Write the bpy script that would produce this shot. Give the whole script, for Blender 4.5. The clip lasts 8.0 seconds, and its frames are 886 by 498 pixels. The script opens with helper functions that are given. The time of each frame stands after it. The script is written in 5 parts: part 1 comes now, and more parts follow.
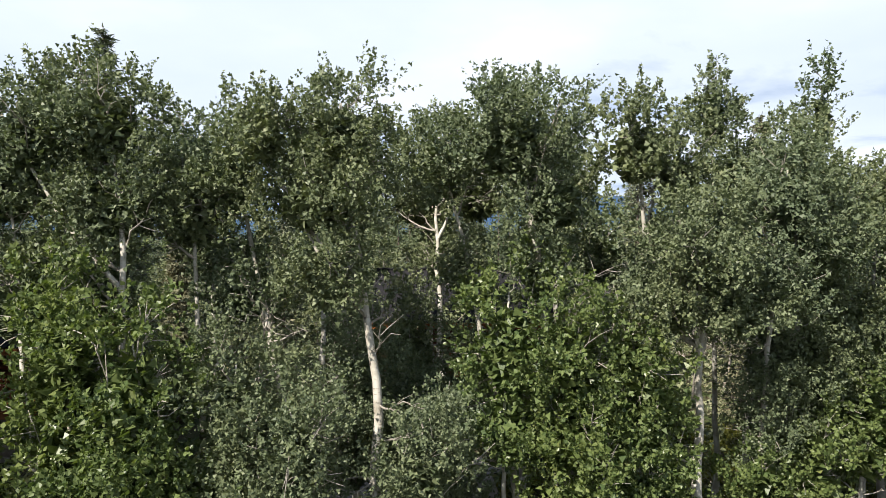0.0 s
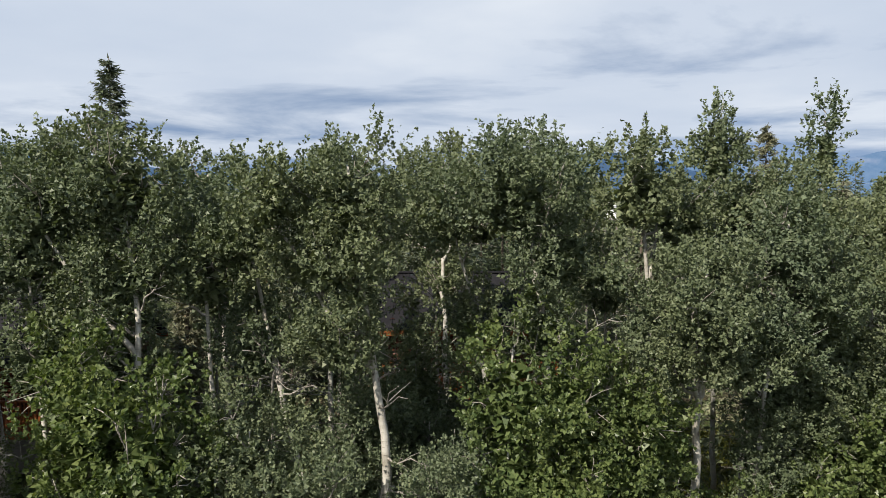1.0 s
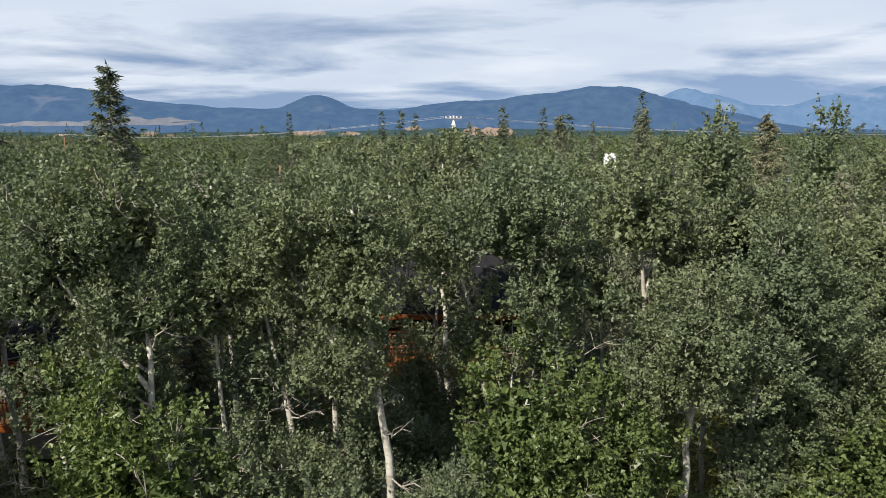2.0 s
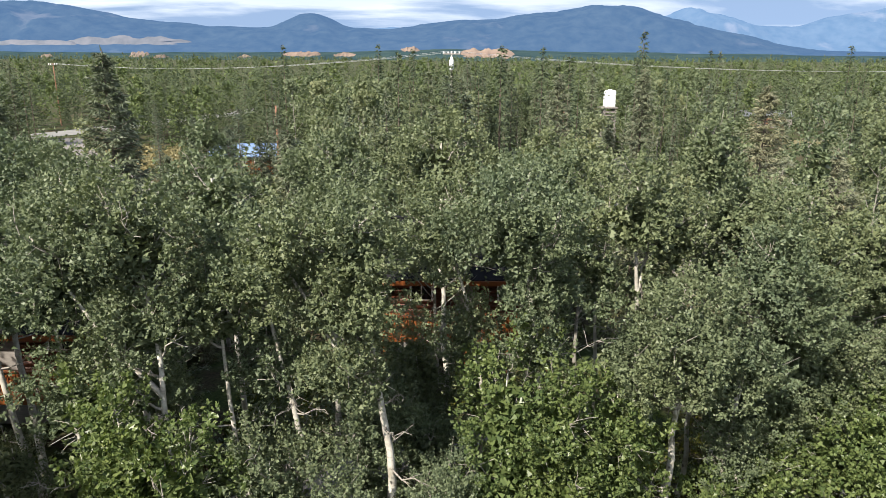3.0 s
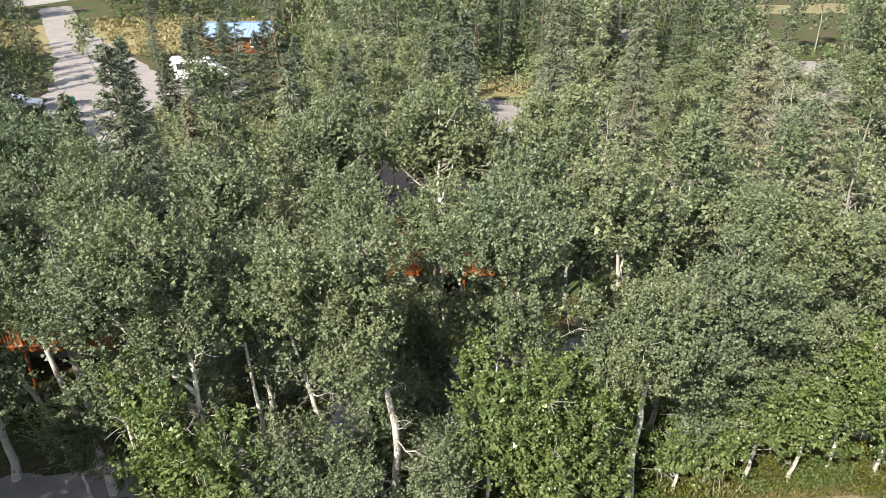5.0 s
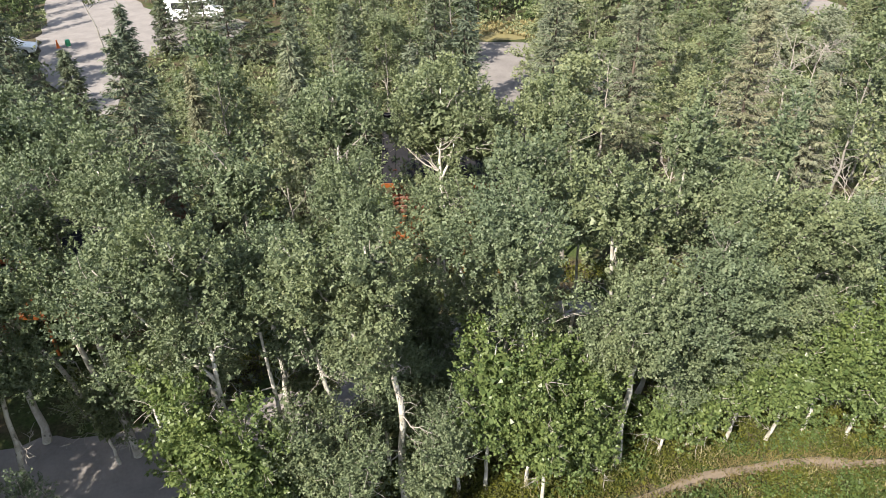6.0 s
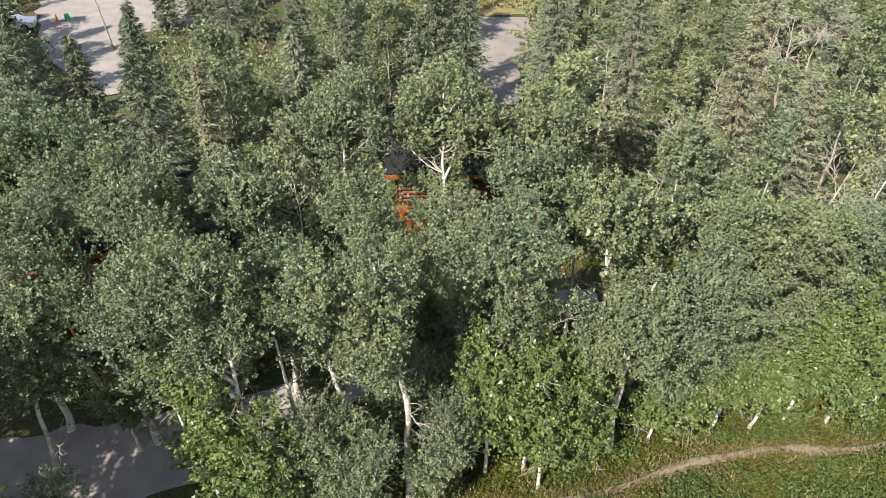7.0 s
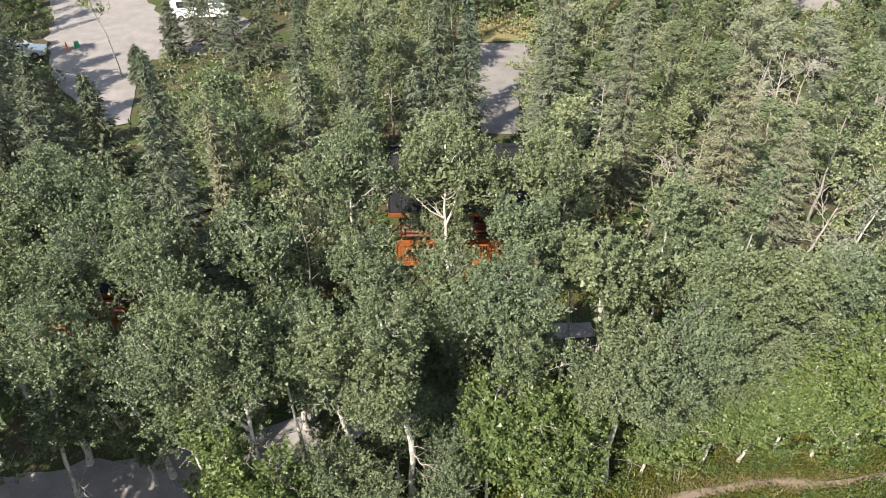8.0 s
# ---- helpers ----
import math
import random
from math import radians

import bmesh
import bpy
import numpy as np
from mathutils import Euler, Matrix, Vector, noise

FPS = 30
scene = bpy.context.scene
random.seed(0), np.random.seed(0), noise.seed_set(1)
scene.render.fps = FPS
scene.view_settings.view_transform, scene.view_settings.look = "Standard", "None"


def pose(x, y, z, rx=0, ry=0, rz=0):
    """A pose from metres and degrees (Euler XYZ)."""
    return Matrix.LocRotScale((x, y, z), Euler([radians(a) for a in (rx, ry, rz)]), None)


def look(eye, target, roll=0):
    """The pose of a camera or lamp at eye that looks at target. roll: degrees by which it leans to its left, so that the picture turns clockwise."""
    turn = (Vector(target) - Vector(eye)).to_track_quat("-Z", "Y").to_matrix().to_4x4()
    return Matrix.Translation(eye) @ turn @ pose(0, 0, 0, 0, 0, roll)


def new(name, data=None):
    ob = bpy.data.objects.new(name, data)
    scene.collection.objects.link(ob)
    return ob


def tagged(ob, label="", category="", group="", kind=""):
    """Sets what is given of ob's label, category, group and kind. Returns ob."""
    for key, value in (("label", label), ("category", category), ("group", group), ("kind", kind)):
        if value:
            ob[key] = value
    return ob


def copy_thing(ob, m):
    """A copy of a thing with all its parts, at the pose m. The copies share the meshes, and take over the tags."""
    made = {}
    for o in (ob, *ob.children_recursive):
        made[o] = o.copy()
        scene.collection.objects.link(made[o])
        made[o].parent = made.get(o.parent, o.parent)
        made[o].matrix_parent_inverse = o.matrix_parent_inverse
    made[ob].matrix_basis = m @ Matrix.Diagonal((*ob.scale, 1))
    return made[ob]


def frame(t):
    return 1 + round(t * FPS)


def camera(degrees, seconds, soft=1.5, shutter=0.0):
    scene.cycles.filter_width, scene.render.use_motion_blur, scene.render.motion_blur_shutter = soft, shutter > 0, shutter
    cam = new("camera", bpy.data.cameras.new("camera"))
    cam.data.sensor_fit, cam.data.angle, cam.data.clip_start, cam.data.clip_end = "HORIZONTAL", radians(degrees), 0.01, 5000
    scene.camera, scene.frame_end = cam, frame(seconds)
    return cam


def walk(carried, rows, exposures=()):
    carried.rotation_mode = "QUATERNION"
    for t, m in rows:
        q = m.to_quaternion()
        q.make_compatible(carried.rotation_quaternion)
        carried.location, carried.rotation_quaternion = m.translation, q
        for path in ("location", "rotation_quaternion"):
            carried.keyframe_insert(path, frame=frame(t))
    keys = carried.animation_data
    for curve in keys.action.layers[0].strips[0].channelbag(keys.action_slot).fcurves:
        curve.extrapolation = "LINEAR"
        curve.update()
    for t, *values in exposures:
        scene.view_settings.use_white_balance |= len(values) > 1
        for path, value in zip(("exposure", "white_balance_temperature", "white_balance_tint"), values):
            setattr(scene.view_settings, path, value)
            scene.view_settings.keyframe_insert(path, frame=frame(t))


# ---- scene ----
cam = camera(64.5, 8.0, soft=0.75)
# seconds, x, y, z, yaw, pitch, roll of the rising drone
PATH = [
    (0.0, 0.001, 0.001, 7.344, -0.02, -0.49, -0.15),
    (0.5, 0.006, -0.115, 8.486, 0.26, -1.84, -0.12),
    (1.0, -0.040, -0.239, 9.641, 0.30, -4.01, -0.14),
    (1.5, -0.071, -0.304, 10.841, 0.28, -6.37, -0.12),
    (1.7, -0.097, -0.327, 11.293, 0.22, -7.51, -0.13),
    (2.8, -0.191, -0.270, 13.499, -0.16, -14.21, 0.31),
    (3.0, -0.189, -0.286, 13.946, -0.15, -15.48, 0.23),
    (3.5, -0.169, -0.336, 15.073, -0.07, -18.73, 0.02),
    (4.0, -0.098, -0.374, 16.119, -0.01, -21.37, -0.04),
    (4.5, -0.043, -0.399, 17.227, 0.03, -24.56, -0.09),
    (4.7, -0.033, -0.379, 17.688, 0.06, -25.79, -0.10),
    (5.8, -0.097, -0.162, 20.187, -0.02, -32.79, -0.15),
    (6.0, -0.137, -0.167, 20.597, -0.05, -33.88, -0.09),
    (6.5, -0.258, -0.212, 21.614, -0.21, -36.42, 0.08),
    (7.0, -0.321, -0.199, 22.607, -0.25, -37.30, 0.10),
    (7.5, -0.352, -0.252, 23.642, -0.23, -37.07, 0.09),
    (8.0, -0.379, -0.352, 24.687, -0.19, -36.87, -0.03),
]


def drone(x, y, z, yaw, pitch, roll):
    eye, a, b = Vector((x, y, z)), radians(yaw), radians(pitch)
    return look(eye, eye + Vector((-math.sin(a) * math.cos(b), math.cos(a) * math.cos(b), math.sin(b))), roll)


walk(cam, [(row[0], drone(*row[1:])) for row in PATH], [(0.0, 1.10), (0.6, 0.80), (1.4, 0.56), (2.2, 0.82), (3.0, 1.18), (3.6, 1.40), (4.5, 1.58), (6.0, 1.54), (8.0, 1.50)])

# ---- sky and sun ----
SUN_FROM = Vector((-0.60, -0.80, 0.0)).normalized()
SUN_UP = radians(43)
sun_way = Vector((SUN_FROM.x * math.cos(SUN_UP), SUN_FROM.y * math.cos(SUN_UP), math.sin(SUN_UP)))
sun = new("sun", bpy.data.lights.new("sun", "SUN"))
sun.data.energy, sun.data.angle, sun.data.color = 5.0, radians(0.7), (1.0, 0.93, 0.82)
sun.matrix_world = look(sun_way * 100, (0, 0, 0))


def link(tree, a, b):
    tree.links.new(a, b)


def node(tree, kind, **values):
    n = tree.nodes.new(kind)
    for key, value in values.items():
        n.inputs[key.replace("_", " ")].default_value = value
    return n


def math_node(tree, op, a, b=None):
    n = tree.nodes.new("ShaderNodeMath")
    n.operation = op
    for i, v in enumerate((a, b)):
        if v is None:
            continue
        if isinstance(v, (int, float)):
            n.inputs[i].default_value = v
        else:
            link(tree, v, n.inputs[i])
    return n.outputs[0]


def ramp(tree, fac, stops):
    n = tree.nodes.new("ShaderNodeValToRGB")
    els = n.color_ramp.elements
    while len(els) < len(stops):
        els.new(0.5)
    for e, (p, c) in zip(els, stops):
        e.position = p
        e.color = (*c, 1) if len(c) == 3 else c
    link(tree, fac, n.inputs[0])
    return n.outputs[0]


def mix(tree, fac, a, b, how="MIX"):
    n = tree.nodes.new("ShaderNodeMix")
    n.data_type, n.blend_type = "RGBA", how
    for i, v in ((0, fac), (6, a), (7, b)):
        if isinstance(v, (int, float)):
            n.inputs[i].default_value = v
        elif isinstance(v, tuple):
            n.inputs[i].default_value = (*v, 1)
        else:
            link(tree, v, n.inputs[i])
    return n.outputs[2]


def make_sky():
    world = bpy.data.worlds.new("sky")
    scene.world = world
    world.use_nodes = True
    t = world.node_tree
    t.nodes.clear()
    out = t.nodes.new("ShaderNodeOutputWorld")
    back = node(t, "ShaderNodeBackground", Strength=0.68)
    sky = t.nodes.new("ShaderNodeTexSky")
    sky.sky_type, sky.sun_disc = "NISHITA", False
    sky.sun_elevation, sky.sun_rotation = SUN_UP, math.atan2(SUN_FROM.x, SUN_FROM.y)
    blue = mix(t, 1.0, sky.outputs[0], (0.10, 0.10, 0.10), "MULTIPLY")
    co = t.nodes.new("ShaderNodeTexCoord")
    sep = t.nodes.new("ShaderNodeSeparateXYZ")
    link(t, co.outputs["Generated"], sep.inputs[0])
    high = t.nodes.new("ShaderNodeVectorMath")
    high.inputs[1].default_value = (0, 0, 0.32)
    link(t, co.outputs["Generated"], high.inputs[0])
    level = t.nodes.new("ShaderNodeVectorMath")
    level.operation = "NORMALIZE"
    link(t, high.outputs[0], level.inputs[0])
    link(t, level.outputs[0], sky.inputs["Vector"])
    up = math_node(t, "ADD", math_node(t, "MAXIMUM", sep.outputs[2], 0.0), 0.10)
    flat = t.nodes.new("ShaderNodeCombineXYZ")
    link(t, math_node(t, "DIVIDE", sep.outputs[0], up), flat.inputs[0])
    link(t, math_node(t, "DIVIDE", sep.outputs[1], up), flat.inputs[1])
    streak = t.nodes.new("ShaderNodeMapping")
    streak.inputs["Scale"].default_value = (0.50, 0.66, 1.0)
    streak.inputs["Location"].default_value = (5.1, 1.9, 0)
    link(t, flat.outputs[0], streak.inputs[0])
    puff = node(t, "ShaderNodeTexNoise", Scale=1.0, Detail=8.0, Roughness=0.56, Distortion=0.35)
    link(t, streak.outputs[0], puff.inputs["Vector"])
    # the layer closes overhead and opens towards the horizon
    cover = math_node(t, "ADD", puff.outputs["Fac"], math_node(t, "MULTIPLY", math_node(t, "MINIMUM", sep.outputs[2], 0.25), 1.25))
    # and breaks up again high overhead, where the sun stands
    cover = math_node(t, "SUBTRACT", cover, math_node(t, "MULTIPLY", math_node(t, "MAXIMUM", math_node(t, "SUBTRACT", sep.outputs[2], 0.36), 0.0), 0.9))
    fac = ramp(t, cover, [(0.49, (0, 0, 0)), (0.66, (1, 1, 1))])
    shade = node(t, "ShaderNodeTexNoise", Scale=0.55, Detail=6.0, Roughness=0.5)
    link(t, flat.outputs[0], shade.inputs["Vector"])
    grey = ramp(t, shade.outputs["Fac"], [(0.30, (0.53, 0.61, 0.74)), (0.50, (0.61, 0.68, 0.79)), (0.68, (0.76, 0.81, 0.88))])
    blue = mix(t, 0.35, blue, (0.42, 0.55, 0.78))
    link(t, mix(t, fac, blue, grey), back.inputs[0])
    link(t, back.outputs[0], out.inputs[0])


make_sky()


# ---- materials ----
def blank(name):
    m = bpy.data.materials.new(name)
    m.use_nodes = True
    t = m.node_tree
    t.nodes.clear()
    return m, t, t.nodes.new("ShaderNodeOutputMaterial")


def coords(t, scale=(1, 1, 1), kind="Object"):
    co = t.nodes.new("ShaderNodeTexCoord")
    mp = t.nodes.new("ShaderNodeMapping")
    mp.inputs["Scale"].default_value = scale
    link(t, co.outputs[kind], mp.inputs[0])
    return mp.outputs[0]


def noise_tex(t, vec, scale, detail=4.0, rough=0.55):
    n = node(t, "ShaderNodeTexNoise", Scale=scale, Detail=detail, Roughness=rough)
    link(t, vec, n.inputs["Vector"])
    return n.outputs["Fac"]


def bump(t, height, strength, distance=0.02):
    n = node(t, "ShaderNodeBump", Strength=strength, Distance=distance)
    link(t, height, n.inputs["Height"])
    return n.outputs[0]


def world_place(t):
    return t.nodes.new("ShaderNodeNewGeometry").outputs["Position"]


def leaf_material(name, dark, light, tired, glow, rough=0.5, share=0.20):
    """Leaves: colour by leaf and by patch of the wood, some light through the blade."""
    m, t, out = blank(name)
    geo = t.nodes.new("ShaderNodeNewGeometry")
    one = geo.outputs["Random Per Island"]
    base = ramp(t, one, [(0.0, dark), (0.6, light), (0.965, light), (1.0, tired)])
    patch = noise_tex(t, geo.outputs["Position"], 0.35, 3.0)
    base = mix(t, 1.0, base, ramp(t, patch, [(0.3, (0.90, 0.93, 0.97)), (0.7, (1.08, 1.06, 0.97))]), "MULTIPLY")
    info = t.nodes.new("ShaderNodeObjectInfo")
    base = mix(t, 1.0, base, ramp(t, info.outputs["Random"], [(0.0, (0.90, 0.94, 0.97)), (1.0, (1.08, 1.05, 0.98))]), "MULTIPLY")
    p = node(t, "ShaderNodeBsdfPrincipled", Roughness=rough)
    p.inputs["Specular IOR Level"].default_value = 0.25
    link(t, base, p.inputs["Base Color"])
    tr = t.nodes.new("ShaderNodeBsdfTranslucent")
    link(t, mix(t, 1.0, base, glow, "MULTIPLY"), tr.inputs[0])
    both = node(t, "ShaderNodeMixShader", Fac=share)
    link(t, p.outputs[0], both.inputs[1])
    link(t, tr.outputs[0], both.inputs[2])
    link(t, both.outputs[0], out.inputs[0])
    return m


def solid(name, stops, scale=3.0, rough=0.7, grain=(1, 1, 1), relief=0.3, metal=0.0, kind="Object", depth=0.01, spec=0.4):
    """A worn surface: two scales of noise over a ramp of colours, with fine relief."""
    m, t, out = blank(name)
    v = coords(t, grain, kind)
    big, fine = noise_tex(t, v, scale, 5.0), noise_tex(t, v, scale * 9, 4.0)
    both = math_node(t, "ADD", math_node(t, "MULTIPLY", big, 0.65), math_node(t, "MULTIPLY", fine, 0.35))
    info = t.nodes.new("ShaderNodeObjectInfo")
    col = ramp(t, both, stops)
    col = mix(t, 1.0, col, ramp(t, info.outputs["Random"], [(0.0, (0.88, 0.88, 0.88)), (1.0, (1.1, 1.1, 1.1))]), "MULTIPLY")
    p = node(t, "ShaderNodeBsdfPrincipled", Roughness=rough, Metallic=metal)
    p.inputs["Specular IOR Level"].default_value = spec
    link(t, col, p.inputs["Base Color"])
    link(t, bump(t, both, relief, depth), p.inputs["Normal"])
    link(t, p.outputs[0], out.inputs[0])
    return m


def bark_material(name, pale, mid):
    """White bark with dark knots and short cross bands."""
    m, t, out = blank(name)
    v = coords(t)
    bands = noise_tex(t, coords(t, (3.0, 3.0, 16.0)), 1.6, 4.0, 0.6)
    blot = noise_tex(t, v, 2.6, 5.0, 0.62)
    vor = node(t, "ShaderNodeTexVoronoi", Scale=2.2)
    link(t, coords(t, (1.6, 1.6, 1.0)), vor.inputs["Vector"])
    col = ramp(t, blot, [(0.32, mid), (0.55, pale), (0.75, tuple(min(0.8, c * 1.12) for c in pale))])
    col = mix(t, ramp(t, bands, [(0.60, (0, 0, 0)), (0.70, (0.75, 0.75, 0.75))]), col, (0.10, 0.085, 0.07))
    col = mix(t, ramp(t, vor.outputs["Distance"], [(0.10, (0.9, 0.9, 0.9)), (0.19, (0, 0, 0))]), col, (0.05, 0.04, 0.035))
    p = node(t, "ShaderNodeBsdfPrincipled", Roughness=0.75)
    p.inputs["Specular IOR Level"].default_value = 0.25
    link(t, col, p.inputs["Base Color"])
    link(t, bump(t, bands, 0.5, 0.01), p.inputs["Normal"])
    link(t, p.outputs[0], out.inputs[0])
    return m


M_ASPEN = leaf_material("aspen_leaf", (0.063, 0.083, 0.044), (0.137, 0.161, 0.092), (0.162, 0.175, 0.104), (1.1, 1.22, 0.58))
M_POPLAR = leaf_material("poplar_leaf", (0.053, 0.080, 0.028), (0.126, 0.158, 0.058), (0.144, 0.159, 0.057), (1.25, 1.4, 0.55), 0.36, 0.30)
M_BIRCH = leaf_material("yellowing_leaf", (0.150, 0.162, 0.108), (0.227, 0.238, 0.168), (0.245, 0.238, 0.168), (1.1, 1.12, 0.75))
M_MID = leaf_material("wood_leaf", (0.102, 0.121, 0.064), (0.184, 0.205, 0.118), (0.212, 0.212, 0.118), (1.15, 1.2, 0.65))
M_SPRUCE = leaf_material("spruce_needle", (0.052, 0.066, 0.040), (0.108, 0.126, 0.084), (0.11, 0.085, 0.05), (1.0, 1.1, 0.6), 0.55, 0.12)
M_FARSPRUCE = leaf_material("far_needle", (0.040, 0.056, 0.032), (0.084, 0.105, 0.057), (0.105, 0.113, 0.048), (1.0, 1.1, 0.6), 0.7, 0.12)
M_FARLEAF = leaf_material("far_leaf", (0.068, 0.093, 0.037), (0.132, 0.161, 0.068), (0.177, 0.177, 0.064), (1.1, 1.2, 0.6), 0.7, 0.25)
M_RUSTY = leaf_material("rusty_needle", (0.112, 0.114, 0.072), (0.195, 0.196, 0.130), (0.25, 0.19, 0.12), (1.1, 1.0, 0.6), 0.6, 0.15)
M_BLUE = leaf_material("blue_green_needle", (0.083, 0.097, 0.063), (0.154, 0.169, 0.115), (0.182, 0.175, 0.112), (1.0, 1.1, 0.7), 0.6, 0.12)
M_HERB = leaf_material("herb_leaf", (0.050, 0.058, 0.011), (0.096, 0.100, 0.020), (0.110, 0.095, 0.028), (1.25, 1.35, 0.45), 0.5, 0.32)
M_WEED = leaf_material("weed_leaf", (0.034, 0.056, 0.016), (0.072, 0.104, 0.034), (0.11, 0.11, 0.04), (1.2, 1.3, 0.5), 0.5, 0.24)
M_DRY = leaf_material("dry_grass", (0.154, 0.130, 0.059), (0.245, 0.213, 0.112), (0.294, 0.266, 0.168), (1.1, 1.0, 0.7), 0.6, 0.22)
M_TAN = leaf_material("tan_grass", (0.105, 0.084, 0.035), (0.175, 0.140, 0.063), (0.196, 0.154, 0.084), (1.1, 1.0, 0.6), 0.6, 0.25)
M_BARK = bark_material("white_bark", (0.418, 0.396, 0.346), (0.245, 0.223, 0.180))
M_GREYBARK = bark_material("grey_bark", (0.245, 0.230, 0.202), (0.144, 0.130, 0.108))
M_TWIG = solid("grey_twig", [(0.3, (0.187, 0.169, 0.144)), (0.7, (0.331, 0.302, 0.266))], 4.0, 0.8)
M_DEAD = solid("bleached_dead_wood", [(0.3, (0.194, 0.173, 0.151)), (0.7, (0.331, 0.295, 0.259))], 4.0, 0.8)
M_SPRUCEBARK = solid("spruce_bark", [(0.3, (0.065, 0.050, 0.036)), (0.7, (0.137, 0.108, 0.086))], 5.0, 0.85, (1, 1, 0.3))
M_GRAVEL = solid("gravel", [(0.25, (0.122, 0.109, 0.101)), (0.5, (0.176, 0.158, 0.148)), (0.75, (0.230, 0.209, 0.194))], 0.9, 0.9, relief=0.6, depth=0.03)
M_TRAIL = solid("trodden_soil", [(0.25, (0.079, 0.061, 0.043)), (0.55, (0.144, 0.112, 0.083)), (0.8, (0.209, 0.166, 0.126))], 1.6, 0.92, relief=0.6, depth=0.03)
M_PAVED = solid("road_chip", [(0.3, (0.158, 0.151, 0.144)), (0.7, (0.223, 0.216, 0.202))], 0.5, 0.9)
M_ORANGE = solid("orange_stained_wood", [(0.3, (0.138, 0.038, 0.008)), (0.7, (0.230, 0.069, 0.015))], 3.0, 0.5, (1, 6, 6))
M_LOG = solid("red_brown_log", [(0.3, (0.051, 0.016, 0.007)), (0.7, (0.099, 0.030, 0.013))], 2.5, 0.55, (1, 6, 6))
M_ROOF = solid("charcoal_roof_metal", [(0.3, (0.013, 0.013, 0.015)), (0.7, (0.024, 0.023, 0.025))], 1.2, 0.95, spec=0.03)
M_BLUEROOF = solid("blue_roof_metal", [(0.3, (0.125, 0.19, 0.32)), (0.7, (0.17, 0.24, 0.38))], 1.0, 0.6, metal=0.0, relief=0.05)
M_GREYWOOD = solid("weathered_grey_wood", [(0.3, (0.144, 0.130, 0.115)), (0.7, (0.259, 0.238, 0.216))], 3.0, 0.8, (1, 5, 5))
M_POLE = solid("treated_pole_wood", [(0.3, (0.173, 0.086, 0.050)), (0.7, (0.274, 0.151, 0.094))], 2.0, 0.8, (4, 4, 0.5))
M_PALEPOLE = solid("pale_pole_wood", [(0.3, (0.360, 0.331, 0.288)), (0.7, (0.475, 0.446, 0.396))], 2.0, 0.8, (4, 4, 0.5))
M_WHITE = solid("white_paint", [(0.3, (0.74, 0.75, 0.76)), (0.7, (0.82, 0.82, 0.82))], 1.5, 0.35, relief=0.03, spec=0.5)
M_DARKGLASS = solid("tinted_glass", [(0.3, (0.012, 0.014, 0.016)), (0.7, (0.02, 0.022, 0.025))], 2.0, 0.06, relief=0.0, spec=0.7)
M_RUBBER = solid("rubber", [(0.3, (0.02, 0.02, 0.02)), (0.7, (0.035, 0.035, 0.035))], 6.0, 0.8)
M_STEEL = solid("dull_steel", [(0.3, (0.42, 0.42, 0.43)), (0.7, (0.55, 0.55, 0.56))], 3.0, 0.4, metal=0.9)
M_WIRE = solid("bright_cable", [(0.3, (0.45, 0.45, 0.45)), (0.7, (0.6, 0.6, 0.6))], 3.0, 0.4, metal=0.4)
M_CONE = solid("orange_plastic", [(0.3, (0.62, 0.13, 0.03)), (0.7, (0.72, 0.17, 0.04))], 3.0, 0.5)
M_GREEN = solid("green_plastic", [(0.3, (0.03, 0.22, 0.10)), (0.7, (0.05, 0.30, 0.14))], 3.0, 0.5)
M_BOULDER = solid("grey_stone", [(0.3, (0.187, 0.173, 0.158)), (0.7, (0.317, 0.295, 0.266))], 2.0, 0.85, relief=0.6)


def ground_material():
    m, t, out = blank("forest_floor")
    pos = world_place(t)
    wide, mid, fine = noise_tex(t, pos, 0.05, 5.0), noise_tex(t, pos, 0.6, 5.0), noise_tex(t, pos, 7.0, 4.0)
    green = ramp(t, fine, [(0.3, (0.022, 0.032, 0.011)), (0.7, (0.060, 0.075, 0.024))])
    duff = ramp(t, fine, [(0.3, (0.034, 0.027, 0.017)), (0.7, (0.083, 0.064, 0.041))])
    col = mix(t, ramp(t, mid, [(0.42, (0, 0, 0)), (0.58, (1, 1, 1))]), green, duff)
    col = mix(t, 1.0, col, ramp(t, wide, [(0.3, (0.85, 0.95, 0.9)), (0.7, (1.1, 1.08, 1.0))]), "MULTIPLY")
    p = node(t, "ShaderNodeBsdfPrincipled", Roughness=0.95)
    p.inputs["Specular IOR Level"].default_value = 0.15
    link(t, col, p.inputs["Base Color"])
    link(t, bump(t, fine, 0.6, 0.05), p.inputs["Normal"])
    link(t, p.outputs[0], out.inputs[0])
    return m


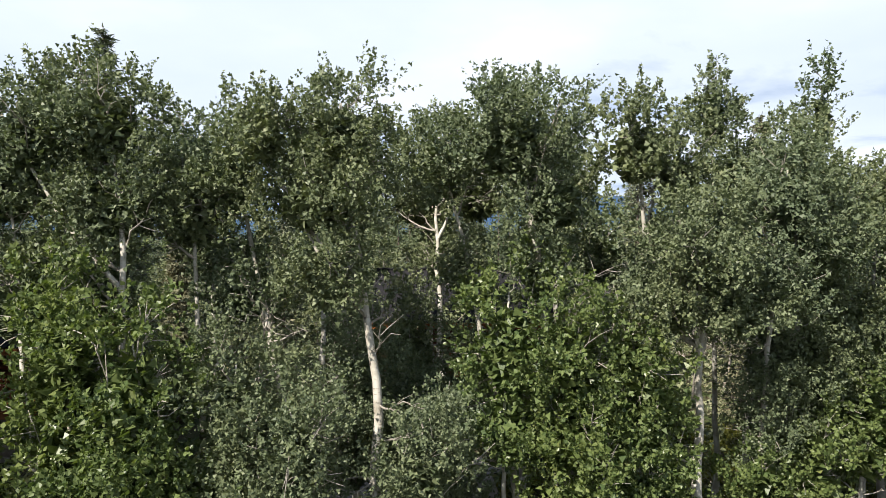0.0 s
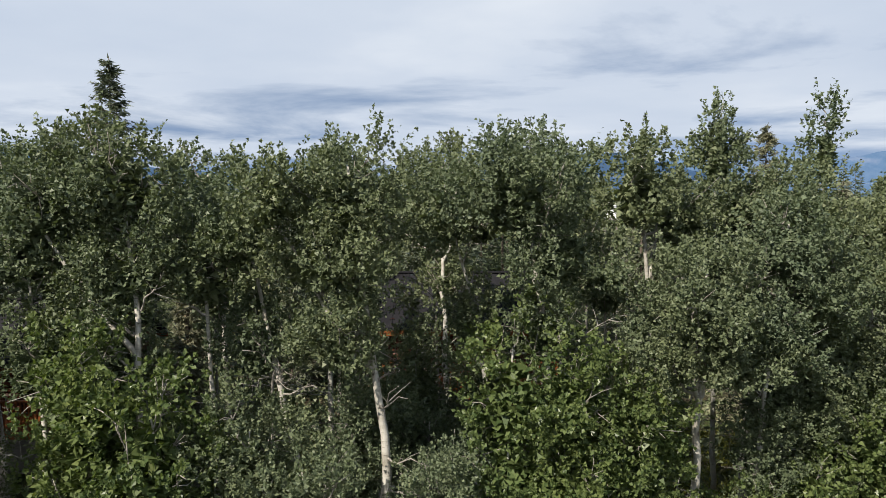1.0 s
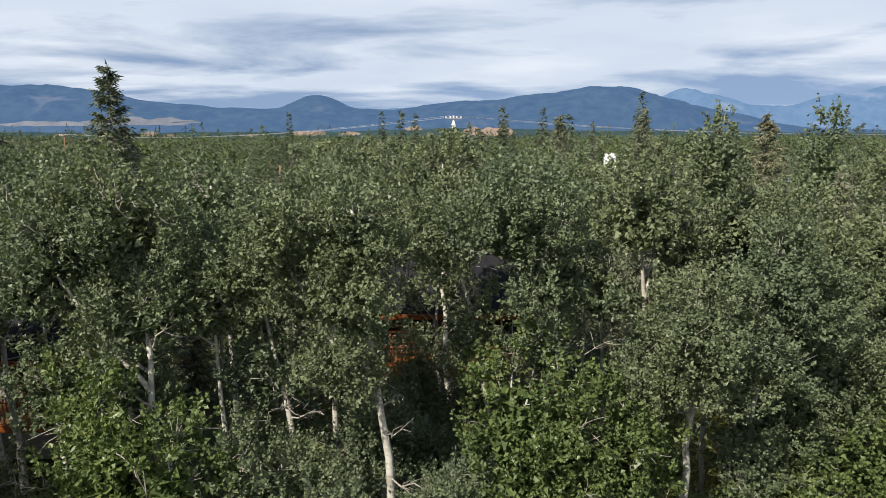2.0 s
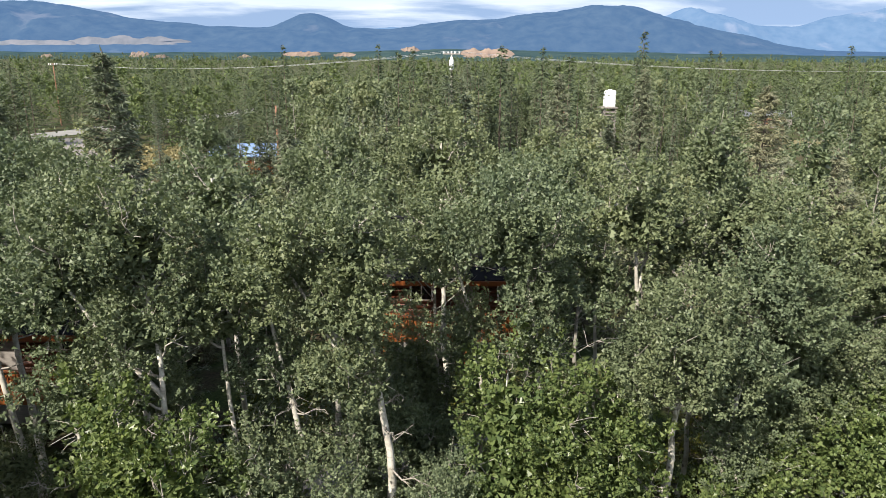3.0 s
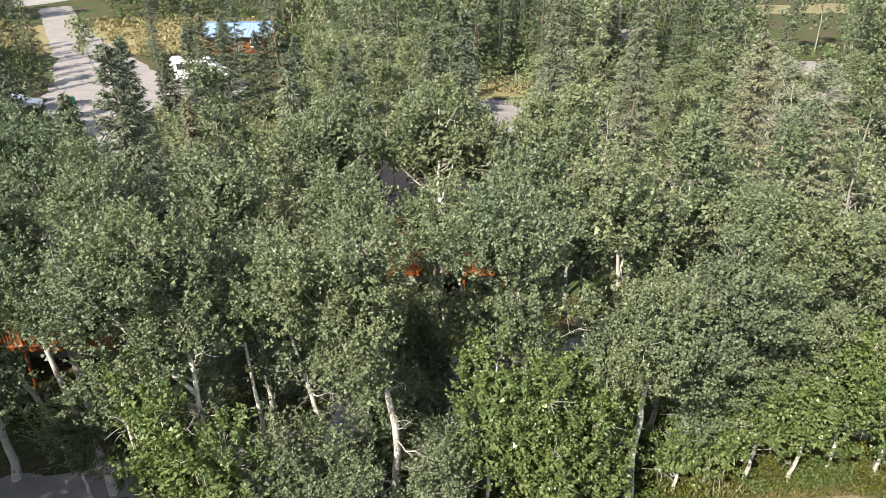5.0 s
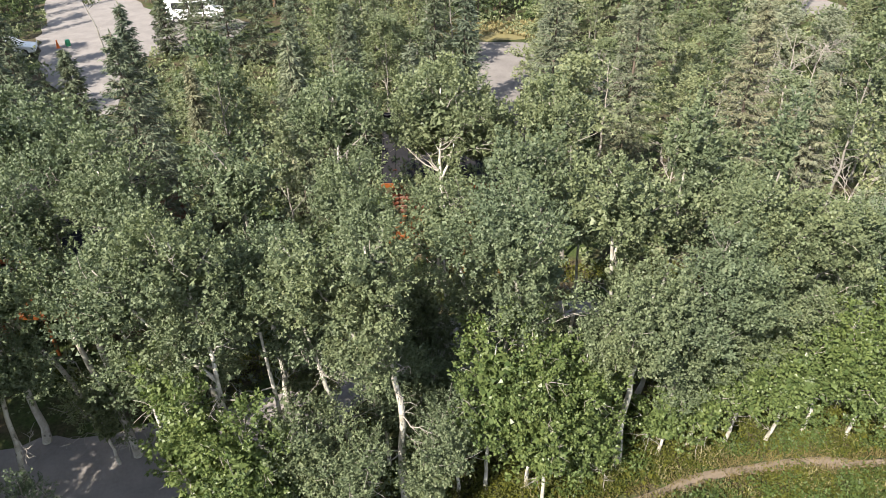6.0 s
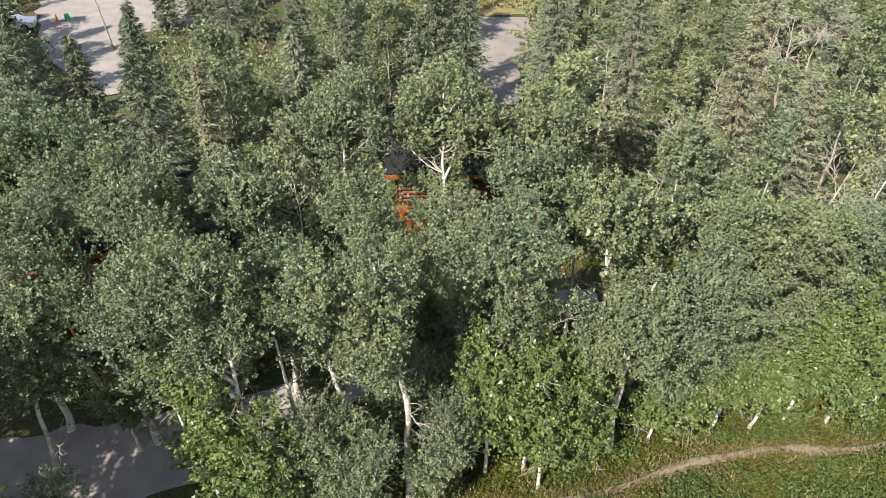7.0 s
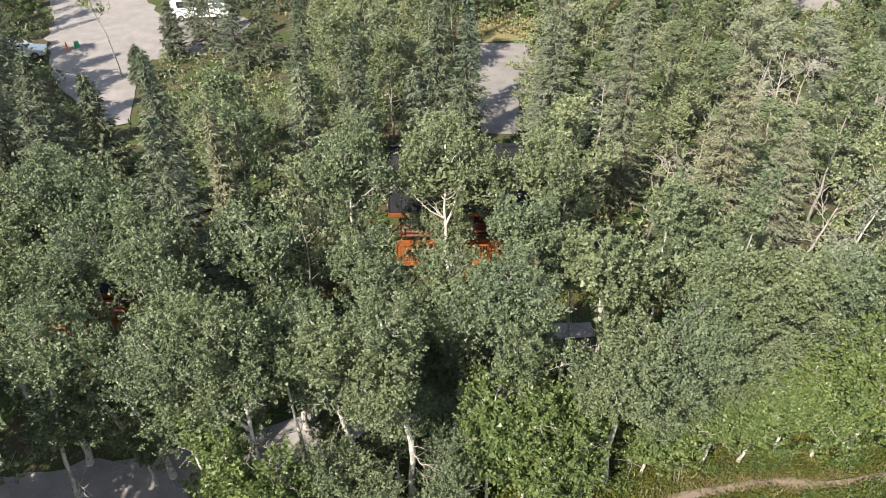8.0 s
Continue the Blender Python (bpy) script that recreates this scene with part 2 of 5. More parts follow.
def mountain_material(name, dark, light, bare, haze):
    """The plain backdrop of far slopes, woods and bare stone, kilometres away, with blue haze painted in as emission.
    """
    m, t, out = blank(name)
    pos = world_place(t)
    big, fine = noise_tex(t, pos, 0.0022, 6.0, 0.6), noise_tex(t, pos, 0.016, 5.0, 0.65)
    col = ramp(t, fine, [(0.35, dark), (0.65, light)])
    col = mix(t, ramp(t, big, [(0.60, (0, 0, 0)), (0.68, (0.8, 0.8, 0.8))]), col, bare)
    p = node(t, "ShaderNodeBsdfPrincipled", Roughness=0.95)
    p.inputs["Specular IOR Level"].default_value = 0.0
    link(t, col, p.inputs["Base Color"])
    # even glow that stands in for the hazy air before the slopes
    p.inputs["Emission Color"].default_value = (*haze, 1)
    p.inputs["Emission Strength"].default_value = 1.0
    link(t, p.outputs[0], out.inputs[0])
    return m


M_GROUND = ground_material()
# the last colour of each is its painted haze, emitted by the surface
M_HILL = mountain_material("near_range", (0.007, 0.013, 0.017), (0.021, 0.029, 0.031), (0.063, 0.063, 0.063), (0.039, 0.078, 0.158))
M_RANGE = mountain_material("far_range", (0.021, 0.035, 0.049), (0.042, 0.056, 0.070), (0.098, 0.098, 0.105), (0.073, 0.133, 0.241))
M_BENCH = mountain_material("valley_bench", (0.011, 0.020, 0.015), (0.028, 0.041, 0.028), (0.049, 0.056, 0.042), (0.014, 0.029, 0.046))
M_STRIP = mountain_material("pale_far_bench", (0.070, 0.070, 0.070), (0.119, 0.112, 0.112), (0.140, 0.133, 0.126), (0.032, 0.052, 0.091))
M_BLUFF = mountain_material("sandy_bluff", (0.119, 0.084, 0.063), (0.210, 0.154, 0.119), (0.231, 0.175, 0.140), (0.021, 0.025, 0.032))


# ---- mesh helpers ----
def mesh_np(name, verts, tris, smooth=False):
    """A triangle mesh from arrays."""
    verts, tris = np.asarray(verts, np.float32), np.asarray(tris, np.int32)
    me = bpy.data.meshes.new(name)
    me.vertices.add(len(verts))
    me.vertices.foreach_set("co", verts.ravel())
    me.loops.add(tris.size)
    me.loops.foreach_set("vertex_index", tris.ravel())
    me.polygons.add(len(tris))
    me.polygons.foreach_set("loop_start", np.arange(0, tris.size, 3, dtype=np.int32))
    me.polygons.foreach_set("use_smooth", np.full(len(tris), smooth))
    me.update(calc_edges=True)
    return me


def joined(pieces):
    """Several (verts, tris) as one."""
    vs, ts, k = [], [], 0
    for v, f in pieces:
        vs.append(v)
        ts.append(np.asarray(f) + k)
        k += len(v)
    return np.concatenate(vs), np.concatenate(ts)


def part_np(name, pieces, material, parent=None, label="", smooth=False):
    v, f = joined(pieces) if isinstance(pieces, list) else pieces
    me = mesh_np(name, v, f, smooth)
    me.materials.append(material)
    ob = new(name, me)
    ob.parent = parent
    if label:
        ob["label"] = label
    return ob


def part(name, bm, material, parent=None, label=""):
    me = bpy.data.meshes.new(name)
    bm.to_mesh(me)
    bm.free()
    me.materials.append(material)
    ob = new(name, me)
    ob.parent = parent
    if label:
        ob["label"] = label
    return ob


def thing(name, at, label, category, group="", turn=0.0):
    ob = new(name)
    ob.matrix_basis = pose(*at, 0, 0, turn)
    return tagged(ob, label, category, group)


def box(bm, lo, hi, bevel=0.0):
    """A box between two corners, with softened edges."""
    made = bmesh.ops.create_cube(bm, size=1.0, matrix=Matrix.Translation([(a + b) / 2 for a, b in zip(lo, hi)]) @ Matrix.Diagonal([b - a for a, b in zip(lo, hi)] + [1]))
    if bevel:
        edges = {e for v in made["verts"] for e in v.link_edges}
        bmesh.ops.bevel(bm, geom=list(edges), offset=bevel, segments=1, affect="EDGES")
    return bm


def tube(spine, radii, sides):
    """A closed tapered tube along a spine, as (verts, tris)."""
    spine, radii = np.asarray(spine, float), np.asarray(radii, float)
    n = len(spine)
    way = np.gradient(spine, axis=0)
    way /= np.linalg.norm(way, axis=1)[:, None] + 1e-9
    ref = np.array([1.0, 0.0, 0.0]) if abs(way[0, 0]) < 0.8 else np.array([0.0, 1.0, 0.0])
    u = np.cross(way, ref)
    u /= np.linalg.norm(u, axis=1)[:, None] + 1e-9
    w = np.cross(way, u)
    a = np.arange(sides) * 2 * np.pi / sides
    ring = np.cos(a)[None, :, None] * u[:, None] + np.sin(a)[None, :, None] * w[:, None]
    v = (spine[:, None] + ring * radii[:, None, None]).reshape(-1, 3)
    i, j = np.meshgrid(np.arange(n - 1), np.arange(sides), indexing="ij")
    p, q = (i * sides + j).ravel(), (i * sides + (j + 1) % sides).ravel()
    f = np.concatenate([np.stack([p, q, q + sides], 1), np.stack([p, q + sides, p + sides], 1)])
    v = np.concatenate([v, spine[-1:]])
    j = np.arange(sides)
    cap = np.stack([(n - 1) * sides + j, (n - 1) * sides + (j + 1) % sides, np.full(sides, n * sides)], 1)
    return v, np.concatenate([f, cap])


def blades(rng, at, ways, length, width, norms, fold=0.12, two=False):
    """Leaves at the given places: small pointed blades of one triangle, or folded ones of two."""
    n = len(at)
    d = ways + rng.normal(0, 0.4, (n, 3))
    d /= np.linalg.norm(d, axis=1)[:, None] + 1e-9
    s = np.cross(d, norms + rng.normal(0, 0.45, (n, 3)))
    s /= np.linalg.norm(s, axis=1)[:, None] + 1e-9
    nrm = np.cross(s, d)
    size = length * rng.uniform(0.65, 1.25, n)[:, None]
    wide = width / length * size * 0.5
    if not two:
        low = at + d * size * rng.uniform(-0.1, 0.2, (n, 1))
        v = np.stack([low + s * wide, at + d * size, low - s * wide], 1).reshape(-1, 3)
        return v, np.arange(n * 3).reshape(-1, 3)
    mid = at + d * size * 0.45 + nrm * size * fold
    v = np.stack([at, mid + s * wide, at + d * size, mid - s * wide], 1).reshape(-1, 3)
    k = np.arange(n)[:, None] * 4
    return v, np.concatenate([k + [0, 1, 2], k + [0, 2, 3]])


# ---- trees ----
def unit(v):
    return v / (np.linalg.norm(v) + 1e-9)


def broadleaf(seed, height, top=(0, 0), crown_from=0.45, reach=2.0, limbs=15, twigs=6, leaves=100, leaf=(0.10, 0.085), girth=0.14, fork=False, bare=3, sides=8, shape=0.8, bend=0.25, lift=0.35, spread=0.34, fine=True, per=24, two=False, clump=0.25):
    """A leaning trunk, rising limbs and rounded tufts of small leaves at their ends, base at the origin: trunk, limbs, leaves."""
    rng = np.random.default_rng(seed)
    u = np.linspace(0, 1, 12)
    sway = np.cumsum(rng.normal(0, bend * 0.22, (12, 2)), axis=0)
    sway -= u[:, None] * sway[-1]
    spine = np.stack([top[0] * u ** 1.2 + sway[:, 0], top[1] * u ** 1.2 + sway[:, 1], u * height * 0.95], 1)
    radii = girth * (1 - 0.86 * u) * (1 + 0.35 * np.exp(-u * 22))
    trunk, wood, places, ways, norms, inner = [tube(spine, radii, sides)], [], [], [], [], []

    def along(x):
        return np.array([np.interp(x, u, spine[:, i]) for i in range(3)])

    if fork:
        s = along(fork)
        e = s + np.array([rng.uniform(0.7, 1.2) * rng.choice([-1, 1]), rng.normal(0, 0.4), height * (0.9 - fork)])
        b = np.linspace(0, 1, 7)[:, None]
        trunk.append(tube(s + (e - s) * b + np.array([0, 0, 0.25]) * np.sin(b * np.pi) * -1 + rng.normal(0, 0.05, (7, 3)), girth * 0.55 * (1 - 0.8 * b[:, 0]), 6))

    def lobe(at, size, count):
        """A rounded tuft of the crown: upright shoots over its upper side, each a small spire of leaves."""
        n = max(1, round(count / per))
        o = rng.normal(0, 1, (n, 3))
        o[:, 2] = np.abs(o[:, 2] + 0.35) * rng.choice([1, 1, 1, -0.5], n)
        o /= np.linalg.norm(o, axis=1)[:, None]
        root = at + o * np.array([1, 1, 0.72]) * (size * rng.uniform(0.45, 1.0, n) ** 0.6)[:, None]
        stem = np.array([0, 0, 0.75]) + o * 0.75 + rng.normal(0, 0.28, (n, 3))
        stem /= np.linalg.norm(stem, axis=1)[:, None]
        tall = spread * rng.uniform(0.6, 1.5, n) * rng.choice([1, 1, 1, 1.5], n)
        w = np.repeat(np.arange(n), per)
        k = rng.random(n * per) ** 0.8
        r = rng.normal(0, 1, (n * per, 3))
        r /= np.linalg.norm(r, axis=1)[:, None]
        p = root[w] + stem[w] * (tall[w] * k)[:, None] + r * (spread * (0.44 - 0.30 * k) * rng.uniform(0.4, 1.0, n * per))[:, None]
        places.append(p)
        ways.append(r * 0.8 + stem[w] * 0.5 + rng.normal(0, 0.3, (n * per, 3)))
        norms.append(r * 0.75 + o[w] * 0.30 + np.array([0, 0, lift * 0.8]))
        # larger shaded leaves in the heart of the tuft
        m = max(2, count // 9)
        inner.append(at + rng.normal(0, 0.42, (m, 3)) * size * np.array([1, 1, 0.7]))

    for i in range(limbs):
        q = (i + rng.uniform(0.1, 0.9)) / limbs
        h = crown_from + (0.99 - crown_from) * q
        s = along(h)
        a = i * 2.4 + rng.uniform(-0.5, 0.5)
        prof = 0.42 + 0.58 * math.sin(math.pi * min(1, 0.12 + 0.88 * q) ** shape)
        long = reach * prof * rng.uniform(0.75, 1.2)
        rise = radians(22 + 40 * q + rng.uniform(-12, 12))
        way = np.array([math.cos(a) * math.cos(rise), math.sin(a) * math.cos(rise), math.sin(rise)])
        b = np.linspace(0, 1, 5)[:, None]
        limb = s + way * long * b + np.array([0, 0, 0.22 * long]) * b ** 2 + rng.normal(0, 0.05, (5, 3)) * b
        thick = girth * (0.42 - 0.25 * q)
        wood.append([tube(limb, thick * (1 - 0.82 * b[:, 0]), 5 if fine else 3)])
        lobes = max(2, twigs // 2)
        for j in range(lobes):
            f = clump + (1.06 - clump) * (j + rng.uniform(0.3, 0.9)) / lobes
            at = np.array([np.interp(f, b[:, 0], limb[:, c]) for c in range(3)])
            size = (0.20 + 0.19 * reach) * rng.uniform(0.7, 1.25) * (0.75 + 0.25 * prof)
            heart = at + rng.normal(0, 0.34, 3) * size + np.array([0, 0, 0.25 * size])
            if fine:
                for _ in range(3):
                    tip = heart + rng.normal(0, 0.5, 3) * size
                    wood[-1].append(tube(np.stack([at, (at + tip) / 2 + rng.normal(0, 0.05, 3), tip]), [0.014, 0.009, 0.004], 3))
            lobe(heart, size, max(3, int(leaves * twigs / lobes * rng.uniform(0.6, 1.3))))
    for j in range(3):
        lobe(spine[-1] + np.array([rng.normal(0, 0.25), rng.normal(0, 0.25), 0.35 * j - 0.4]), (0.5 - 0.08 * j) * (0.2 + 0.19 * reach) / 0.6, leaves * 2)
    for i in range(bare):
        h = rng.uniform(0.2, max(0.3, crown_from + 0.1))
        s, a = along(h), rng.uniform(0, 6.28)
        way = np.array([math.cos(a), math.sin(a), rng.uniform(0.1, 0.7)])
        long = rng.uniform(0.7, 1.9)
        b = np.linspace(0, 1, 6)[:, None]
        limb = s + way * long * b + rng.normal(0, 0.07, (6, 3)) * b
        wood.append([tube(limb, girth * 0.2 * (1 - 0.8 * b[:, 0]), 4)])
        for j in range(4):
            at = limb[1 + j]
            wood[-1].append(tube(np.stack([at, at + unit(way + rng.normal(0, 0.7, 3)) * 0.35 * long]), [0.010, 0.003], 3))
    places, ways, norms = np.concatenate(places), np.concatenate(ways), np.concatenate(norms)
    inner = np.concatenate(inner)
    m = len(inner)
    deep = blades(rng, inner, rng.normal(0, 1, (m, 3)) * np.array([1, 1, 0.4]), leaf[0] * 1.35, leaf[1] * 1.35, np.tile([0, 0, 0.9], (m, 1)))
    return joined(trunk), [joined(w) for w in wood], joined([blades(rng, places, ways, leaf[0], leaf[1], norms, two=two), deep])


def crowned(seed, base, crowns, girth=0.13, bend=1.7, forks=0, bare=3, leaf=0.076, many=230, gaps=0.14, two=False):
    """A tree whose trunk rises from base into one or more rounded crowns (x, y, z, half widths x, y, z), with tufts of leaves over each crown."""
    rng = np.random.default_rng(seed)
    root = np.array([base[0], base[1], ground_z(*base) - 0.05])
    c0 = np.array(crowns[0][:3]) + np.array([0, 0, crowns[0][5] * 0.55]) - root
    u = np.linspace(0, 1, 14)
    sway = np.cumsum(rng.normal(0, 0.005 * c0[2], (14, 2)), axis=0)
    sway -= u[:, None] * sway[-1]
    spine = np.stack([c0[0] * u ** bend + sway[:, 0], c0[1] * u ** bend + sway[:, 1], c0[2] * u], 1)
    trunk = [tube(spine, girth * (1 - 0.80 * u) * (1 + 0.35 * np.exp(-u * 22)), 8)]
    wood, bits = [], []

    def along(z):
        z = min(max(z, 0.5), c0[2] * 0.97)
        return np.array([np.interp(z, spine[:, 2], spine[:, c]) for c in range(3)])

    def limb_to(tip, start, thick, crook=0.10):
        b = np.linspace(0, 1, 7)[:, None]
        line = start + (tip - start) * b - np.array([0, 0, 0.10]) * np.linalg.norm(tip - start) * np.sin(b * np.pi) + np.cumsum(rng.normal(0, crook * 0.5, (7, 3)), axis=0) * np.sin(b * np.pi)
        return line, tube(line, thick * (1 - 0.8 * b[:, 0]), 5)

    for cx, cy, cz, rx, ry, rz in crowns:
        mid, r = np.array([cx, cy, cz]) - root, np.array([rx, ry, rz]) - 0.38
        size = 0.34 + 0.11 * min(rx, rz)
        n = int(2.3 * (rx * ry + rx * rz + ry * rz) / (size * size) / 3.1)
        k = np.arange(n) + 0.5
        up = 1 - 1.5 * k / n
        turn = k * 2.39996 + rng.uniform(0, 6.28)
        way = np.stack([np.cos(turn) * np.sqrt(1 - up ** 2), np.sin(turn) * np.sqrt(1 - up ** 2), up], 1) + rng.normal(0, 0.16, (n, 3))
        way /= np.linalg.norm(way, axis=1)[:, None]
        lump = np.array([noise.noise(Vector(w) * 1.7 + Vector((seed * 3.3, cx, cz))) for w in way])
        keep = (lump > -0.28) | (rng.random(n) > 0.55)
        keep &= rng.random(n) > gaps
        way, lump = way[keep], lump[keep]
        hearts = mid + way * r * (0.86 + 0.42 * lump + rng.normal(0, 0.06, len(way)))[:, None]
        for i, h in enumerate(hearts):
            sz = size * rng.uniform(0.72, 1.3)
            m = max(2, int(many * (sz / 0.55) ** 2 * rng.uniform(0.75, 1.25) / 22))
            o = rng.normal(0, 1, (m, 3)) + way[i] * 0.55 + np.array([0, 0, 0.35])
            o /= np.linalg.norm(o, axis=1)[:, None]
            foot = h + o * (sz * 0.86 * rng.uniform(0.3, 1.0, m) ** 0.6)[:, None] * np.array([1, 1, 0.8])
            stem = np.array([0, 0, 0.8]) + o * 0.7 + rng.normal(0, 0.28, (m, 3))
            stem /= np.linalg.norm(stem, axis=1)[:, None]
            tall = 0.36 * rng.uniform(0.6, 1.4, m) * rng.choice([1, 1, 1, 1.5], m) * (1 + 0.35 * max(0, way[i, 2]))
            w = np.repeat(np.arange(m), 22)
            q = rng.random(m * 22) ** 0.8
            e = rng.normal(0, 1, (m * 22, 3))
            e /= np.linalg.norm(e, axis=1)[:, None]
            p = foot[w] + stem[w] * (tall[w] * q)[:, None] + e * (0.24 * (0.46 - 0.30 * q) * rng.uniform(0.4, 1.0, m * 22))[:, None]
            bits.append((p, e * 0.8 + stem[w] * 0.5 + rng.normal(0, 0.3, (m * 22, 3)), e * 0.75 + o[w] * 0.30 + np.array([0, 0, 0.22]), 1.0))
            m = max(6, int(many * 0.10 * (sz / 0.55) ** 2))
            p = h + rng.normal(0, 0.42, (m, 3)) * sz
            bits.append((p, rng.normal(0, 1, (m, 3)), np.tile([0, 0, 0.9], (m, 1)), 1.4))
            reach = np.linalg.norm((h - mid)[:2])
            if i % 3 == 0 and way[i, 2] > -0.15:
                line, piece = limb_to(h, along(h[2] - 0.55 * reach - 0.5), girth * rng.uniform(0.22, 0.36))
                more = [piece]
                for _ in range(5):
                    g = line[rng.integers(3, 7)]
                    tip = g + unit(rng.normal(0, 0.7, 3) + way[i]) * rng.uniform(0.3, 0.8)
                    more.append(tube(np.stack([g, (g + tip) / 2 + rng.normal(0, 0.05, 3), tip]), [0.016, 0.011, 0.005], 3))
                wood.append(joined(more))
        # the shaded heart of the crown
        m = int(many * 1.6 * rx * ry)
        o = rng.normal(0, 1, (m, 3))
        o *= (rng.random(m) ** 0.4 / np.linalg.norm(o, axis=1))[:, None]
        bits.append((mid + o * r * 0.6, rng.normal(0, 1, (m, 3)), np.tile([0, 0, 0.9], (m, 1)), 2.3))
    for i in range(forks):
        cx, cy, cz, rx, ry, rz = crowns[(i + 1) % len(crowns)]
        tip = np.array([cx, cy, cz + rz * 0.4]) - root + np.array([rng.choice([-1, 1]) * rx * 0.45, rng.normal(0, 0.3), 0])
        start = along(tip[2] - 1.2 - np.linalg.norm((tip - along(tip[2]))[:2]) * 1.2)
        b = np.linspace(0, 1, 9)[:, None]
        trunk.append(tube(start + (tip - start) * b - np.array([0, 0, 0.35]) * np.sin(b * np.pi) + rng.normal(0, 0.03, (9, 3)) * np.sin(b * np.pi), girth * 0.52 * (1 - 0.75 * b[:, 0]), 6))
    for i in range(bare):
        z = rng.uniform(0.25, 0.62) * c0[2]
        start, turn, long = along(z), rng.uniform(0, 6.28), rng.uniform(0.6, 1.7)
        line, piece = limb_to(start + np.array([math.cos(turn), math.sin(turn), rng.uniform(0.0, 0.6)]) * long, start, girth * 0.20, 0.16)
        more = [piece]
        for _ in range(7):
            g = line[rng.integers(2, 7)]
            tip = g + unit(rng.normal(0, 0.8, 3) + line[-1] - start) * long * rng.uniform(0.2, 0.45)
            more.append(tube(np.stack([g, (g + tip) / 2 + rng.normal(0, 0.05, 3), tip]), [0.013, 0.009, 0.004], 3))
        wood.append(joined(more))
    made = [blades(rng, p, d, leaf * k, leaf * k * (0.82 if two else 1.04), m, 0.1, two and k < 1.2) for p, d, m, k in bits]
    return joined(trunk), wood, joined(made)


def conifer(seed, height, reach=1.5, tiers=26, boughs=7, sprays=9, spray=0.34, girth=0.13, top=(0, 0), fine=True):
    """A spruce: straight trunk, drooping boughs in whorls, needle sprays along them."""
    rng = np.random.default_rng(seed)
    u = np.linspace(0, 1, 8)
    spine = np.stack([top[0] * u, top[1] * u, u * height], 1)
    trunk = tube(spine, girth * (1 - 0.93 * u), 7)
    wood, places, ways = [], [], []
    for i in range(tiers):
        q = (i + 0.5) / tiers
        h = height * (0.06 + 0.93 * q)
        for j in range(boughs):
            if rng.random() < 0.10:
                continue
            a = j * 6.283 / boughs + i * 0.9 + rng.uniform(-0.3, 0.3)
            long = reach * ((1 - q) ** 0.72 + 0.04) * rng.uniform(0.7, 1.15)
            way = np.array([math.cos(a), math.sin(a), 0.0])
            b = np.linspace(0, 1, 4)
            limb = np.array([top[0] * q, top[1] * q, h + rng.uniform(-0.22, 0.22)]) + way * (long * b)[:, None] + np.outer((-0.42 + 0.62 * q) * b + 0.22 * b ** 3, [0, 0, long])
            if fine or i % 3 == 0 and j == 0:
                wood.append(tube(limb[[0, 1, 3]], 0.018 * (1 - 0.8 * b[[0, 1, 3]]), 3))
            n = max(3 if fine else 1, int(sprays * (0.45 + long / reach)))
            f = rng.uniform(0.12, 1.0, n)
            p = np.stack([np.interp(f, b, limb[:, c]) for c in range(3)], 1)
            side = np.array([-way[1], way[0], 0])
            s = rng.choice([-1, 1], n)[:, None]
            places.append(p + rng.normal(0, 0.035, (n, 3)))
            ways.append(way * 0.9 + side * s * rng.uniform(0.3, 1.0, (n, 1)) + np.array([0, 0, -0.15]) + np.outer(rng.uniform(-0.7, 0.3, n), [0, 0, 1]))
    n = 16 if fine else 4
    places.append(np.stack([np.full(n, top[0]), np.full(n, top[1]), height * rng.uniform(0.93, 1.0, n)], 1))
    ways.append(rng.normal(0, 0.4, (n, 3)) + np.array([0, 0, 1.0]))
    places, ways = np.concatenate(places), np.concatenate(ways)
    up = rng.normal(0, 0.55, (len(places), 3)) + np.array([0, 0, 0.7])
    return trunk, [joined(wood)], blades(rng, places, ways * 1.6, spray, spray * (0.28 if fine else 0.34), up, 0.05)


GROUND = -0.6


def ground_z(x, y):
    """The height of the forest floor."""
    r = math.hypot(x, y)
    return GROUND + 0.03 * noise.noise((x * 0.12, y * 0.12, 0)) + max(0.0, min(1.0, (r - 160) / 400)) * 1.5 * noise.noise((x * 0.008, y * 0.008, 3)) - 0.3 * max(0.0, min(1.0, (19 - y) / 3))


def plant(name, shapes, at, label, category, group, mats, turn=0.0, scale=1.0, single=False):
    """A tree from its shapes: trunk, branches, crown."""
    ob = thing(name, (at[0], at[1], ground_z(*at) - 0.05), label, category, group, turn)
    ob.scale = (scale, scale, scale)
    trunk, wood, crown = shapes
    part_np("trunk", trunk, mats[0], ob, smooth=True)
    if single:
        for piece in wood:
            part_np("branch", piece, mats[1], ob, smooth=True)
    else:
        tagged(part_np("branchwork", wood, mats[1], ob, smooth=True), kind="stuff")
    part_np("crown", crown, mats[2], ob)
    return ob


def copies(first, spots):
    """More of a tree, turned and scaled: (x, y, turn, scale, stretch in height)."""
    for x, y, turn, scale, *tall in spots:
        c = copy_thing(first, pose(x, y, ground_z(x, y) - 0.05, 0, 0, turn))
        c.scale = (scale, scale, scale * (tall[0] if tall else 1.0) * (0.92 + 0.16 * ((turn * 7.3) % 1)))


